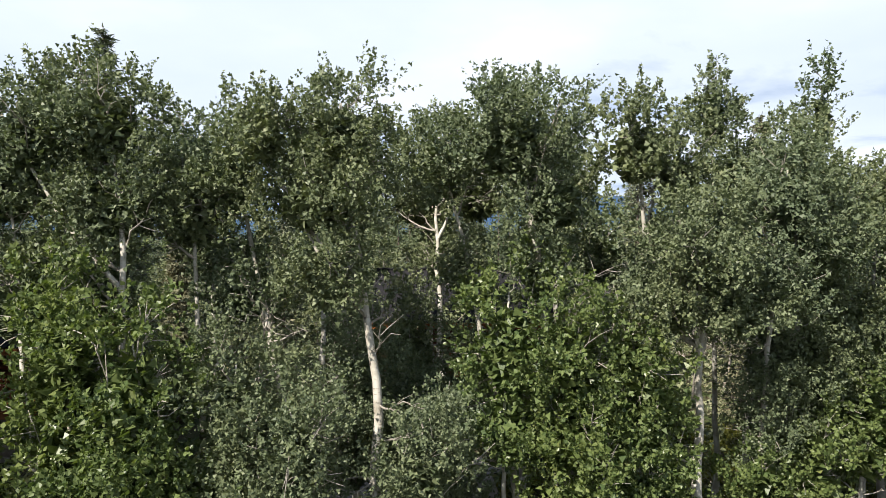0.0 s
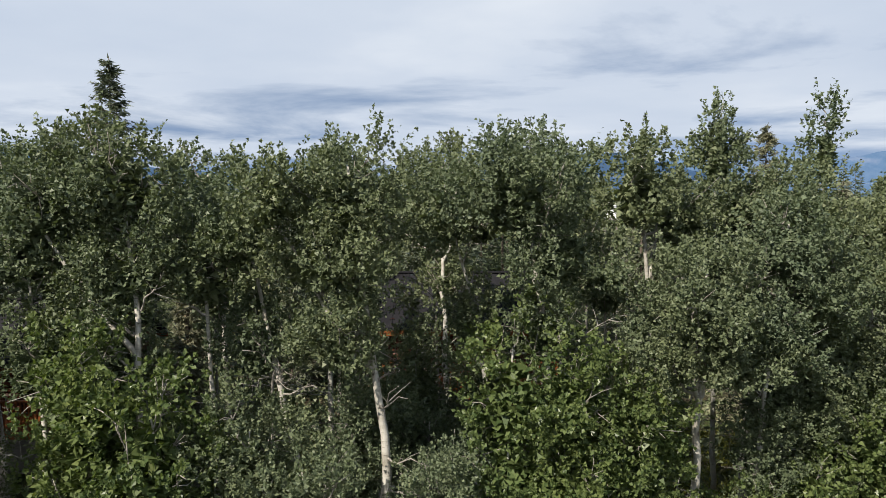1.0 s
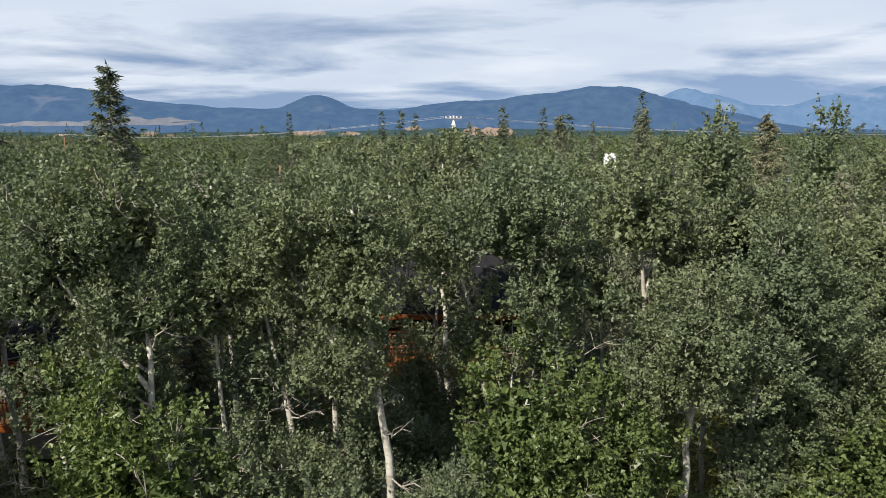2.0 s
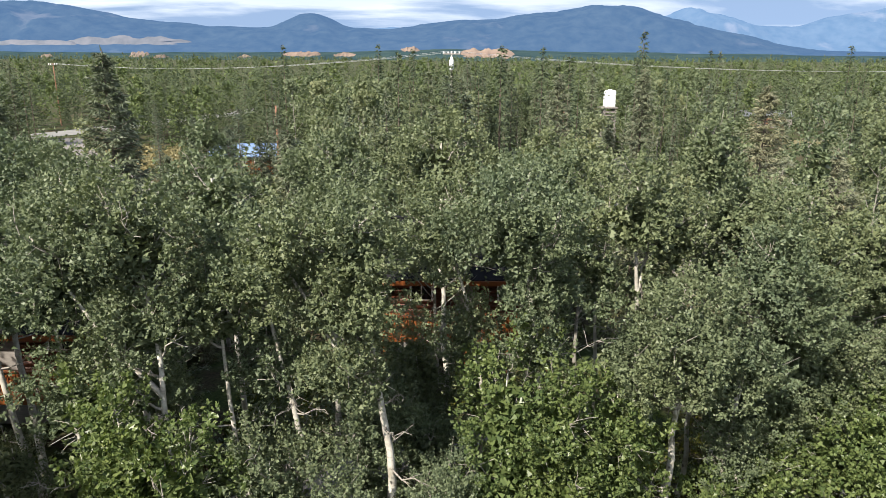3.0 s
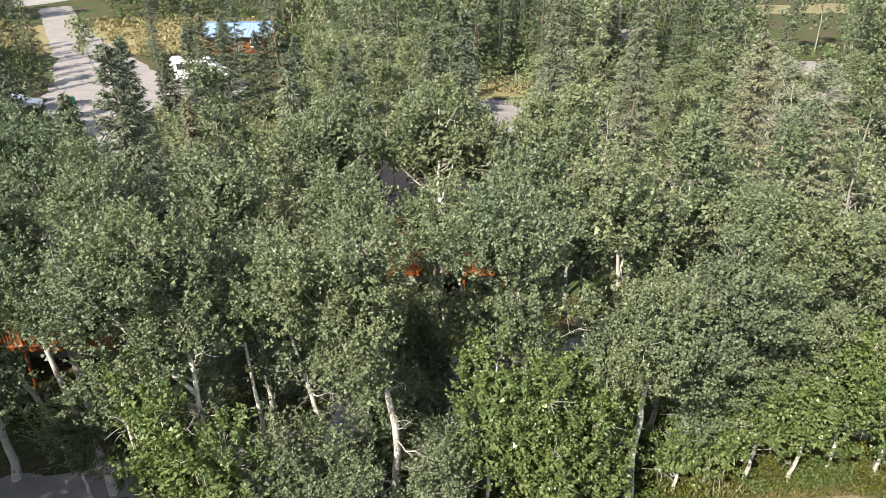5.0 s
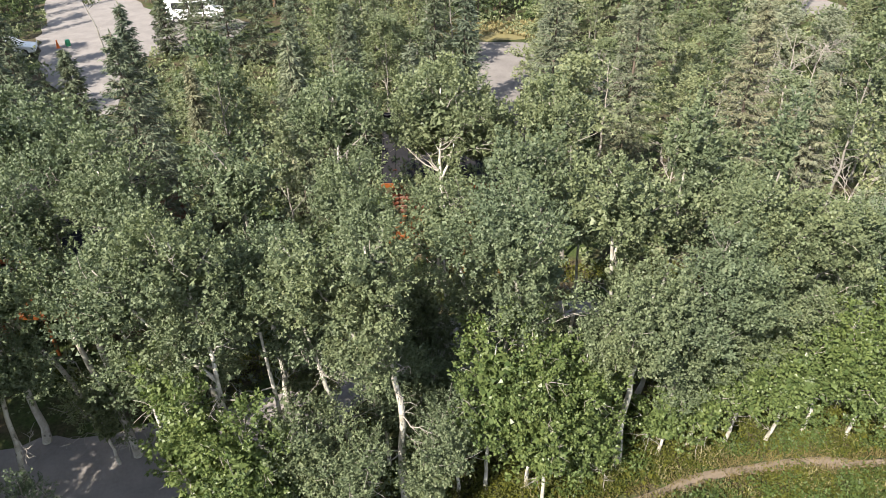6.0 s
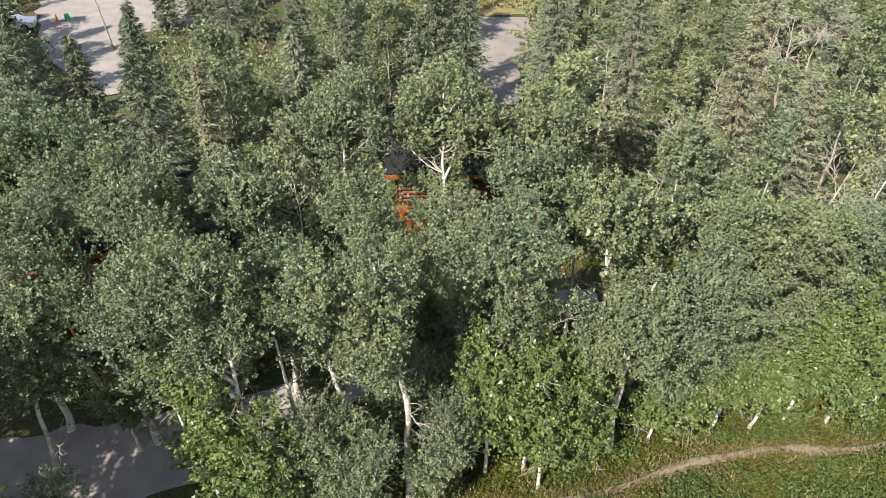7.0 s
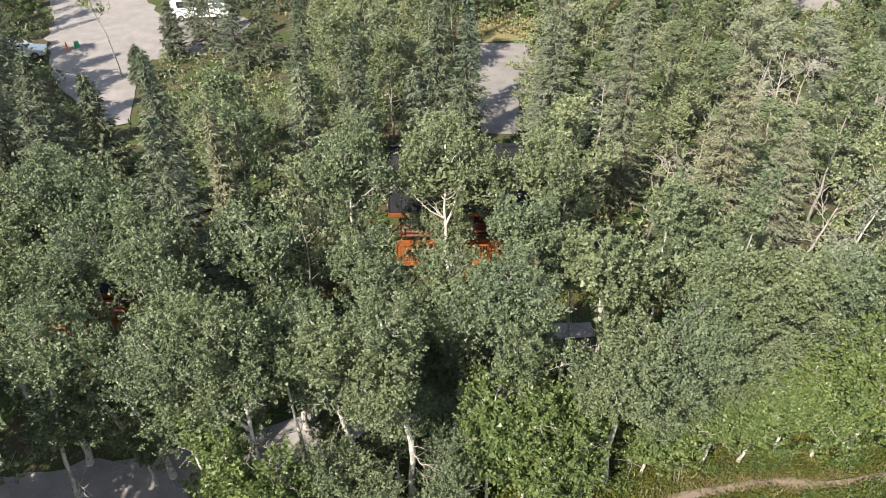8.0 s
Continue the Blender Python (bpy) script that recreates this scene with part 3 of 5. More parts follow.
# ---- ground, roads ----
def build_ground():
    xs = np.concatenate([-np.geomspace(5200, 60, 26), np.linspace(-56, 56, 57), np.geomspace(60, 5200, 26)])
    ys = np.concatenate([-np.geomspace(5200, 30, 14), np.linspace(-26, 110, 69), np.geomspace(114, 4950, 34)])
    v = np.array([(x, y, ground_z(x, y)) for y in ys for x in xs])
    nx, ny = len(xs), len(ys)
    i, j = np.meshgrid(np.arange(ny - 1), np.arange(nx - 1), indexing="ij")
    p = (i * nx + j).ravel()
    f = np.concatenate([np.stack([p, p + 1, p + nx + 1], 1), np.stack([p, p + nx + 1, p + nx], 1)])
    ob = part_np("ground", (v, f), M_GROUND, smooth=True)
    tagged(ob, "dark forest floor of moss, litter and low green growth", "ground", kind="structure")


build_ground()


def ribbon(name, line, widths, material, label, category="road", lift=0.06, step=0.7, ragged=0.25, seed=1):
    """A sheet that follows the ground along a line, with an uneven edge."""
    line = np.array(line, float)
    k = np.concatenate([[0], np.cumsum(np.linalg.norm(np.diff(line, axis=0), axis=1))])
    n = max(6, int(k[-1] / step))
    s = np.linspace(0, k[-1], n)
    x, y, w = np.interp(s, k, line[:, 0]), np.interp(s, k, line[:, 1]), np.interp(s, k, widths)
    for _ in range(6):
        x[1:-1], y[1:-1] = (x[:-2] + 2 * x[1:-1] + x[2:]) / 4, (y[:-2] + 2 * y[1:-1] + y[2:]) / 4
    way = np.stack([np.gradient(x), np.gradient(y)], 1)
    way /= np.linalg.norm(way, axis=1)[:, None]
    rows = 9
    v = []
    for i in range(n):
        for j in range(rows):
            g = j / (rows - 1) * 2 - 1
            o = g * w[i] / 2
            if abs(g) > 0.99:
                o += ragged * w[i] * 0.6 * noise.noise((x[i] * 0.5, y[i] * 0.5, seed + g))
            px, py = x[i] - way[i, 1] * o, y[i] + way[i, 0] * o
            v.append((px, py, ground_z(px, py) + lift - (0.03 if abs(g) > 0.99 else 0)))
    i, j = np.meshgrid(np.arange(n - 1), np.arange(rows - 1), indexing="ij")
    p = (i * rows + j).ravel()
    f = np.concatenate([np.stack([p, p + rows, p + rows + 1], 1), np.stack([p, p + rows + 1, p + 1], 1)])
    ob = part_np(name, (np.array(v), f), material, smooth=True)
    tagged(ob, label, category, kind="structure")
    return ob


FRONT_DRIVE = [(-19, 15.5), (-14, 16.2), (-10.2, 17.6), (-5.5, 19.6), (-3, 22.4), (2, 25.3), (5, 26.2), (7.5, 26.4)]
LOT = [(-25.6, 49.5), (-27.6, 53), (-30.2, 58), (-32.2, 64), (-34.2, 70), (-38, 78), (-43, 86), (-52, 100), (-66, 124)]
PAD = [(-34, 69), (-28, 70), (-20.5, 69.5)]
FAR_ROAD = [(-150, 60), (-95, 105), (-72, 130), (-57, 166), (-42, 215), (-30, 300)]
BACK_DRIVE = [(4.2, 48), (4.6, 55), (5.6, 63), (5.8, 67)]
TRAIL = [(-3, 14.0), (1, 14.6), (5.4, 15.2), (7.5, 15.9), (10, 16.7), (13.3, 17.15), (15.5, 17.1), (19, 17.5), (27, 19.0)]
ribbon("gravel_drive", FRONT_DRIVE, [4.2, 4.2, 3.6, 2.6, 2.2, 1.8, 1.2, 1.0], M_GRAVEL, "pale gravel drive in tree shade before the cabins", seed=2)
ribbon("gravel_lot", LOT, [1.6, 3.6, 7.0, 9.6, 11.5, 10, 7.5, 5.5, 5], M_GRAVEL, "pale sunlit gravel lot that leads to the road", seed=3, lift=0.09, ragged=0.14)
ribbon("gravel_pad", PAD, [9, 13, 10], M_GRAVEL, "gravel parking pad beside the van", seed=4, lift=0.07)
ribbon("far_road", FAR_ROAD, [8] * 6, M_PAVED, "grey gravelled country road past the meadow", seed=5, step=2.0, ragged=0.08, lift=0.10)
ribbon("back_drive", BACK_DRIVE, [2.6, 4.4, 6.5, 5.5], M_GRAVEL, "short pale gravel drive between spruces", seed=6, ragged=0.45)
ribbon("footpath", TRAIL, [0.3, 0.3, 0.32, 0.36, 0.4, 0.4, 0.42, 0.45, 0.45], M_TRAIL, "narrow trodden soil path through tall grass", "path", step=0.25, ragged=0.9, seed=7)
ribbon("bare_patch", [(36, 79), (40, 80), (44, 81)], [4, 8, 5], M_GRAVEL, "bare pinkish gravel patch among trees", "ground", seed=8)
ribbon("tower_clearing", [(23, 96), (25, 100), (26, 104)], [4, 6, 4], M_GRAVEL, "bare gravel round the tank tower", "ground", seed=9)
ribbon("dry_verge", [(1.5, 71), (4.5, 70), (8, 70)], [4, 5, 4], M_DRY, "strip of dry yellow grass at the drive's end", "meadow", seed=10, ragged=0.7)
ribbon("dry_meadow", [(-62, 104), (-50, 98), (-38, 98), (-28, 96)], [8, 17, 22, 10], M_DRY, "dry yellow grass meadow between lot and road", "meadow", seed=11, step=1.5, lift=0.03)
ribbon("far_meadow", [(44, 118), (55, 121), (68, 122), (84, 124)], [5, 9, 9, 6], M_DRY, "far strip of dry yellow grass", "meadow", seed=12, step=1.5)


def off(line, x, y):
    """The distance from a point to a line of points."""
    best = 1e9
    for (ax, ay), (bx, by) in zip(line[:-1], line[1:]):
        dx, dy = bx - ax, by - ay
        k = max(0.0, min(1.0, ((x - ax) * dx + (y - ay) * dy) / (dx * dx + dy * dy)))
        best = min(best, math.hypot(ax + k * dx - x, ay + k * dy - y))
    return best


def clear(x, y):
    """Whether a tree may stand here."""
    if off(LOT, x, y) < (3.0 if y < 54 else 5.6) or off(PAD, x, y) < 6.2 or off(FAR_ROAD, x, y) < 6 or off(BACK_DRIVE, x, y) < (1.8 if y < 52 else 4.0) or off(FRONT_DRIVE, x, y) < 2.0:
        return False
    if -19.5 < x < -8.5 and 22.4 < y < 32.0 or -5 < x < 6 and 28.0 < y < 38.0:
        return False
    if -33 < x < -14 and 70 < y < 92 or 18 < x < 30 and 92 < y < 110:
        return False
    if -65 < x < -26 and 86 < y < 112 or 42 < x < 86 and 113 < y < 132 or 0 < x < 9 and 66 < y < 74:
        return False
    k = x / max(y, 1)
    if 0.40 < k < 0.62 and 22 < y < 31.5 or -0.54 < k < -0.43 and 24.5 < y < 38:
        return False
    if -0.66 < k < -0.45 and 34 < y < 76 or -0.46 < k < -0.17 and 41.5 < y < 72 or 0.30 < k < 0.40 and 25 < y < 34 or 0.245 < k < 0.29 and 25 < y < 38 or 0.60 < k < 0.70 and 24 < y < 34 or 0.035 < k < 0.13 and 44 < y < 56 or 0.212 < k < 0.246 and 60 < y < 104:
        return False
    if -19 < x < 11 and y < 27.5:
        return False
    # open ground towards the far meadow and the bare patch
    if 0.40 < k < 0.56 and 87 < y < 113 or 0.488 < k < 0.532 and 52 < y < 84:
        return False
    return math.hypot(x - 40, y - 80) > 5


# ---- the front row of broadleaf trees ----
DULL = (M_GREYBARK, M_TWIG, M_ASPEN)
GREY = (M_BARK, M_TWIG, M_ASPEN)
BRIGHT = (M_BARK, M_TWIG, M_POPLAR)
LIGHT = (M_GREYBARK, M_TWIG, M_MID)
PALE = (M_GREYBARK, M_TWIG, M_BIRCH)
# foot x, y; girth; bend; forks; bare limbs; crowns (x, y, z, half widths x, y, z); what it looks like
ASPENS = [
    (-1.40, 15.2, 0.155, 2.4, 2, 6, [(-2.2, 15.2, 9.55, 1.35, 1.4, 1.5), (-3.9, 15.0, 9.65, 1.1, 1.2, 1.3), (-2.7, 15.3, 8.15, 1.7, 1.6, 1.2)], "forked"),
    (-3.05, 15.6, 0.13, 1.4, 0, 4, [(-4.9, 16.2, 8.75, 1.4, 1.4, 1.6)], "leaning"),
    (-2.4, 18.9, 0.12, 1.5, 0, 2, [(-2.9, 18.6, 9.15, 1.5, 1.5, 1.9)], "upright"),
    (2.95, 17.2, 0.15, 1.6, 1, 4, [(1.6, 16.6, 9.65, 1.8, 1.7, 1.7), (2.7, 16.8, 8.25, 1.5, 1.5, 1.2)], "upright"),
    (2.20, 17.3, 0.11, 1.1, 0, 4, [(-0.1, 18.0, 9.15, 1.4, 1.4, 1.6)], "leaning"),
    (2.3, 21.2, 0.12, 1.4, 0, 2, [(2.7, 20.8, 9.35, 1.5, 1.5, 1.7)], "upright"),
    (5.9, 19.8, 0.14, 1.4, 1, 8, [(5.1, 18.4, 9.65, 1.5, 1.4, 1.6), (6.3, 18.8, 8.95, 1.2, 1.2, 1.4)], "forked"),
    (6.35, 17.3, 0.16, 1.5, 2, 3, [(6.1, 16.3, 7.00, 1.7, 1.6, 1.6), (7.0, 16.6, 5.70, 1.4, 1.4, 1.4), (5.3, 16.5, 5.70, 1.3, 1.3, 1.3)], "stout low"),
    (7.6, 20.4, 0.10, 1.3, 0, 3, [(7.8, 20.2, 10.85, 0.85, 0.85, 1.5), (8.3, 20.0, 9.15, 1.2, 1.2, 1.2)], "thin"),
    (8.1, 18.2, 0.11, 1.6, 0, 4, [(8.3, 16.9, 8.25, 1.4, 1.4, 1.5), (9.2, 16.9, 7.30, 1.3, 1.3, 1.3), (8.1, 16.3, 6.20, 1.2, 1.1, 1.1)], "upright"),
    (10.6, 20.2, 0.09, 1.2, 0, 2, [(10.9, 20.2, 10.75, 0.65, 0.65, 1.7), (10.6, 19.9, 8.55, 1.2, 1.2, 1.3)], "thin"),
    (9.0, 18.6, 0.13, 1.4, 1, 4, [(9.3, 18.4, 9.15, 1.3, 1.3, 1.5), (10.6, 18.6, 8.00, 1.3, 1.3, 1.4)], "upright"),
    (12.4, 19.6, 0.12, 1.3, 0, 3, [(12.3, 19.4, 8.20, 1.5, 1.4, 1.7), (13.3, 19.8, 6.80, 1.4, 1.3, 1.3)], "upright"),
    (-0.2, 23.2, 0.14, 1.6, 1, 2, [(-0.2, 25.3, 9.75, 2.1, 1.9, 2.0), (1.2, 25.0, 8.85, 1.7, 1.6, 1.6), (-0.9, 25.8, 8.55, 1.5, 1.5, 1.3)], "upright"),
    (-3.9, 22.6, 0.13, 1.6, 1, 3, [(-4.3, 25.2, 9.45, 1.8, 1.8, 2.0)], "upright"),
    (3.9, 23.4, 0.13, 1.5, 0, 3, [(3.9, 24.8, 9.35, 1.7, 1.7, 2.0)], "upright"),
    (-6.3, 13.9, 0.14, 2.0, 1, 5, [(-7.2, 14.9, 9.8, 1.5, 1.5, 1.6), (-8.6, 14.6, 9.5, 1.2, 1.3, 1.5), (-6.9, 14.8, 7.95, 1.5, 1.4, 1.2)], "forked"),
    (-5.2, 15.2, 0.12, 1.5, 0, 5, [(-5.6, 15.6, 7.95, 1.4, 1.4, 1.5)], "upright"),
    (-7.7, 13.9, 0.095, 1.2, 0, 5, [(-9.3, 15.0, 8.5, 1.6, 1.5, 1.5)], "leaning"),
    (-8.3, 18.4, 0.15, 1.2, 1, 8, [(-10.9, 19.4, 9.45, 1.8, 1.7, 1.8), (-9.6, 17.6, 8.75, 1.5, 1.5, 1.5)], "leaning"),
    (-6.4, 20.0, 0.13, 1.4, 0, 3, [(-6.9, 20.0, 9.45, 1.5, 1.5, 1.8)], "upright"),
    (-13.1, 18.5, 0.12, 1.1, 0, 4, [(-15.4, 17.4, 8.8, 1.8, 1.7, 1.6)], "leaning"),
    (-13.2, 13.6, 0.12, 1.3, 0, 4, [(-12.6, 15.2, 8.75, 1.8, 1.7, 1.6)], "upright"),
    (-11.6, 17.6, 0.14, 1.2, 0, 4, [(-13.6, 18.4, 8.85, 1.8, 1.7, 1.7)], "leaning"),
    (-11.0, 21.3, 0.14, 1.2, 0, 3, [(-12.9, 22.0, 9.25, 1.7, 1.7, 1.8)], "leaning"),
    (-13.8, 21.3, 0.14, 1.2, 1, 3, [(-15.3, 23.3, 9.55, 2.0, 1.9, 1.9), (-16.6, 22.0, 8.35, 1.5, 1.5, 1.5)], "leaning"),
    (-15.4, 18.2, 0.14, 1.3, 0, 3, [(-16.6, 18.8, 8.75, 1.9, 1.7, 1.8)], "leaning"),
    (9.8, 22.6, 0.12, 1.3, 0, 4, [(9.9, 22.6, 8.55, 1.4, 1.4, 1.6)], "upright"),
    (5.0, 21.9, 0.11, 1.3, 0, 2, [(5.0, 22.0, 6.80, 1.3, 1.3, 1.6)], "slim"),
    (14.6, 20.4, 0.11, 1.3, 0, 3, [(14.8, 20.2, 7.40, 1.4, 1.3, 1.6)], "slim"),
    (17.6, 20.8, 0.12, 1.3, 0, 3, [(17.8, 20.8, 7.20, 1.6, 1.5, 1.7)], "slim"),
    (11.2, 21.8, 0.11, 1.3, 0, 3, [(11.2, 21.8, 7.60, 1.3, 1.3, 1.5)], "slim"),
    (-18.4, 20.4, 0.14, 1.3, 0, 2, [(-18.8, 20.6, 8.75, 1.9, 1.8, 1.8)], "upright"),
]
# low grey-green aspens in front, then the bright large-leaved poplars: x, y, height, dx, dy, crown from, reach
LOW = [(-0.9, 20.4, 7.0, 0.0, 0.0, 0.2, 1.4), (1.2, 21.6, 6.4, 0.0, 0.0, 0.2, 1.3), (-2.7, 13.9, 5.6, -0.3, -0.2, 0.2, 1.3), (-0.6, 14.3, 5.0, 0.2, 0.0, 0.2, 1.2), (-4.3, 14.2, 6.6, 0.2, -0.3, 0.2, 1.4), (-12.4, 12.6, 4.6, -0.2, 0.0, 0.25, 1.2), (0.4, 16.0, 4.6, -0.2, 0.2, 0.2, 1.1), (-0.5, 18.0, 5.2, 0.0, 0.0, 0.15, 1.4), (-1.2, 21.2, 5.0, 0.0, 0.0, 0.1, 1.4), (3.4, 21.0, 5.4, 0.0, 0.0, 0.15, 1.3), (-9.0, 19.6, 5.6, 0.0, 0.0, 0.15, 1.4), (-12.2, 17.2, 4.6, 0.0, 0.0, 0.15, 1.2), (-3.6, 13.6, 4.2, 0.0, 0.0, 0.15, 1.1), (-4.9, 17.9, 5.4, 0.2, 0.0, 0.2, 1.2), (-2.2, 17.2, 6.4, 0.0, 0.0, 0.25, 1.3), (8.4, 18.3, 7.2, 0.2, -0.3, 0.2, 1.6), (10.0, 18.9, 8.0, 0.1, -0.4, 0.22, 1.7), (11.5, 19.2, 8.2, 0.0, -0.3, 0.25, 1.7), (13.0, 19.9, 8.0, 0.0, -0.2, 0.25, 1.6), (15.0, 20.4, 8.4, 0.0, 0.0, 0.3, 1.6), (17.4, 20.8, 8.0, 0.0, 0.0, 0.25, 1.6)]
POPLARS = [
    (1.4, 16.2, 8.0, 0.1, -0.2, 0.12, 1.4), (2.9, 16.3, 7.6, 0.0, -0.2, 0.12, 1.5), (4.3, 16.9, 7.0, 0.2, -0.3, 0.12, 1.6), (3.4, 15.6, 4.6, 0.0, 0.0, 0.12, 1.4),
    (9.2, 17.9, 4.0, 0.1, -0.2, 0.15, 1.4), (10.7, 18.2, 5.2, 0.2, -0.2, 0.15, 1.5), (12.3, 18.2, 5.6, 0.1, -0.3, 0.15, 1.6), (13.8, 18.5, 7.0, 0.0, -0.4, 0.15, 1.7), (15.4, 18.3, 4.6, 0.1, -0.2, 0.12, 1.4), (17.2, 18.7, 5.6, 0.0, -0.2, 0.12, 1.5), (19.2, 19.4, 6.2, 0.0, -0.2, 0.12, 1.6), (16.2, 19.9, 7.6, 0.2, -0.3, 0.22, 1.5),
    (-5.6, 13.3, 7.2, -0.2, -0.2, 0.12, 1.4), (-6.9, 13.4, 8.2, -0.3, 0.0, 0.45, 1.3), (-7.8, 14.4, 8.8, -0.2, 0.0, 0.55, 1.2), (-6.1, 12.8, 4.4, 0.0, 0.0, 0.1, 1.3), (-4.8, 13.2, 3.6, 0.0, 0.0, 0.1, 1.2), (8.0, 17.6, 3.0, 0.0, 0.0, 0.1, 1.2), (4.9, 16.4, 3.0, 0.0, 0.0, 0.1, 1.1),
]
for i, (x, y, girth, bend, forks, bare, crowns, how) in enumerate(ASPENS):
    near = y < 19
    cx, cy, cz = (np.mean([c[k] for c in crowns]) for k in range(3))
    if cz > 8.2:
        # shaded lower boughs
        r = (0.42 if y < 17 else 0.3) * max(c[3] for c in crowns) + (0.5 if y < 17 else 0.4)
        crowns = crowns + [(cx * 0.75 + x * 0.25, cy * 0.75 + y * 0.25, cz - 2.6, r, r, 1.35)]
    shapes = crowned(100 + i, (x, y), crowns, girth, bend, forks, bare, 0.076 if near else 0.094, 540 if near else 370, 0.14 if x < 8 else 0.26)
    plant("aspen_tree", shapes, (x, y), "%s aspen with %s knotted trunk and dense grey-green crown" % (how, "white" if x < 10 else "grey"), "tree", "aspens of the front row", GREY if x < 10 else DULL, single=True)
for i, (x, y, h, dx, dy, cf, reach) in enumerate(LOW):
    shapes = crowned(200 + i, (x, y), [(x + dx, y + dy, h * 0.66 - 0.6, reach * 1.05, reach, h * 0.33), (x + dx * 0.5, y + dy * 0.5, h * 0.40 - 0.6, reach * 0.85, reach * 0.8, h * 0.24)], 0.07, 1.3, 0, 1, 0.068, 400, 0.12)
    plant("young_aspen_tree", shapes, (x, y), "young low aspen with fine grey-green leaves in shade", "tree", "young aspens", GREY if x < 8 else DULL, single=True)
for i, (x, y, h, dx, dy, cf, reach) in enumerate(POPLARS):
    shapes = crowned(300 + i, (x, y), [(x + dx, y + dy, h * 0.68 - 0.6, reach * 0.95, reach * 0.9, h * 0.30), (x + dx * 0.5, y + dy * 0.5, h * 0.45 - 0.6, reach * 1.1, reach, h * 0.22)], 0.075, 1.3, 0, 1, 0.112, 190, 0.2, True)
    plant("poplar_tree", shapes, (x, y), "bright green poplar sapling with large glossy leaves", "tree", "poplars at the edge", BRIGHT, single=True)
# thin old stems with pale yellowing leaves at the right edge of the wood
for i, (x, y, h, dx) in enumerate([(15.6, 22.8, 7.6, 0.8), (17.4, 25.0, 10.0, 1.6), (12.6, 24.6, 7.4, 0.6), (19.2, 23.5, 8.6, 0.8), (20.8, 21.4, 8.6, 0.6), (14.4, 22.4, 7.0, 0.2)]):
    shapes = crowned(400 + i, (x, y), [(x + dx, y + 0.3, h - 2.2, 1.15, 1.1, 1.5), (x + dx * 0.5, y + 0.2, h - 4.6, 1.2, 1.1, 1.3)], 0.11, 1.2, 0, 4, 0.080, 260, 0.3)
    plant("old_aspen_tree", shapes, (x, y), "thin old aspen with bare pale branches and yellowing leaves", "tree", "old aspens", (M_BARK, M_TWIG, M_BIRCH) if i == 1 else PALE if i % 2 == 0 else LIGHT, single=True)

# ---- bare dead trees ----
def dead_tree(seed, height, lean, girth=0.085):
    """A bleached trunk that forks into crooked bare limbs with twigs: trunk and limbs."""
    rng = np.random.default_rng(seed)
    u = np.linspace(0, 1, 9)
    sway = np.cumsum(rng.normal(0, 0.09, (9, 2)), axis=0)
    spine = np.stack([lean * u + sway[:, 0], sway[:, 1], u * height], 1)
    limbs = []
    for i in range(12):
        h = rng.uniform(0.32, 0.98)
        s = np.array([np.interp(h, u, spine[:, c]) for c in range(3)])
        a, long = rng.uniform(0, 6.28), rng.uniform(0.9, 2.3) * (1.25 - 0.6 * h)
        way = np.array([math.cos(a), math.sin(a), rng.uniform(0.2, 1.1)])
        b = np.linspace(0, 1, 7)[:, None]
        limb = s + way * long * b + np.cumsum(rng.normal(0, 0.07, (7, 3)), axis=0) * b
        piece = [tube(limb, girth * (0.42 - 0.25 * h) * (1 - 0.75 * b[:, 0]), 5)]
        for j in range(5):
            at = limb[2 + j]
            w = unit(way + rng.normal(0, 0.8, 3)) * long * rng.uniform(0.25, 0.5)
            tip = at + w
            piece.append(tube(np.stack([at, at + w * 0.5 + rng.normal(0, 0.05, 3), tip]), [0.022, 0.015, 0.007], 3))
            for _ in range(2):
                piece.append(tube(np.stack([tip - w * 0.4, tip - w * 0.4 + unit(w + rng.normal(0, 0.3, 3)) * 0.4]), [0.012, 0.005], 3))
        limbs.append(joined(piece))
    return tube(spine, girth * (1 - 0.8 * u), 8), limbs


DEAD = [(11.9, 33.6, 6.0, 0.3), (14.6, 36.4, 6.2, 0.6), (24.6, 47.5, 6.6, -0.4), (25.8, 48.2, 5.8, 0.7), (21.6, 45.0, 6.8, 0.2), (20.4, 31.6, 5.6, 0.8), (22.4, 30.2, 5.2, 1.0), (18.9, 33.4, 5.2, 0.4), (29.0, 44.0, 6.0, 0.5), (10.0, 41.5, 7.0, 0.2)]
for i, (x, y, h, lean) in enumerate(DEAD):
    ob = thing("dead_tree", (x, y, ground_z(x, y) - 0.05), "bare dead tree with bleached crooked branches", "tree", "dead trees among the aspens")
    trunk, limbs = dead_tree(440 + i, h, lean)
    part_np("trunk", trunk, M_DEAD, ob, smooth=True)
    for piece in limbs:
        part_np("branch", piece, M_DEAD, ob, smooth=True)

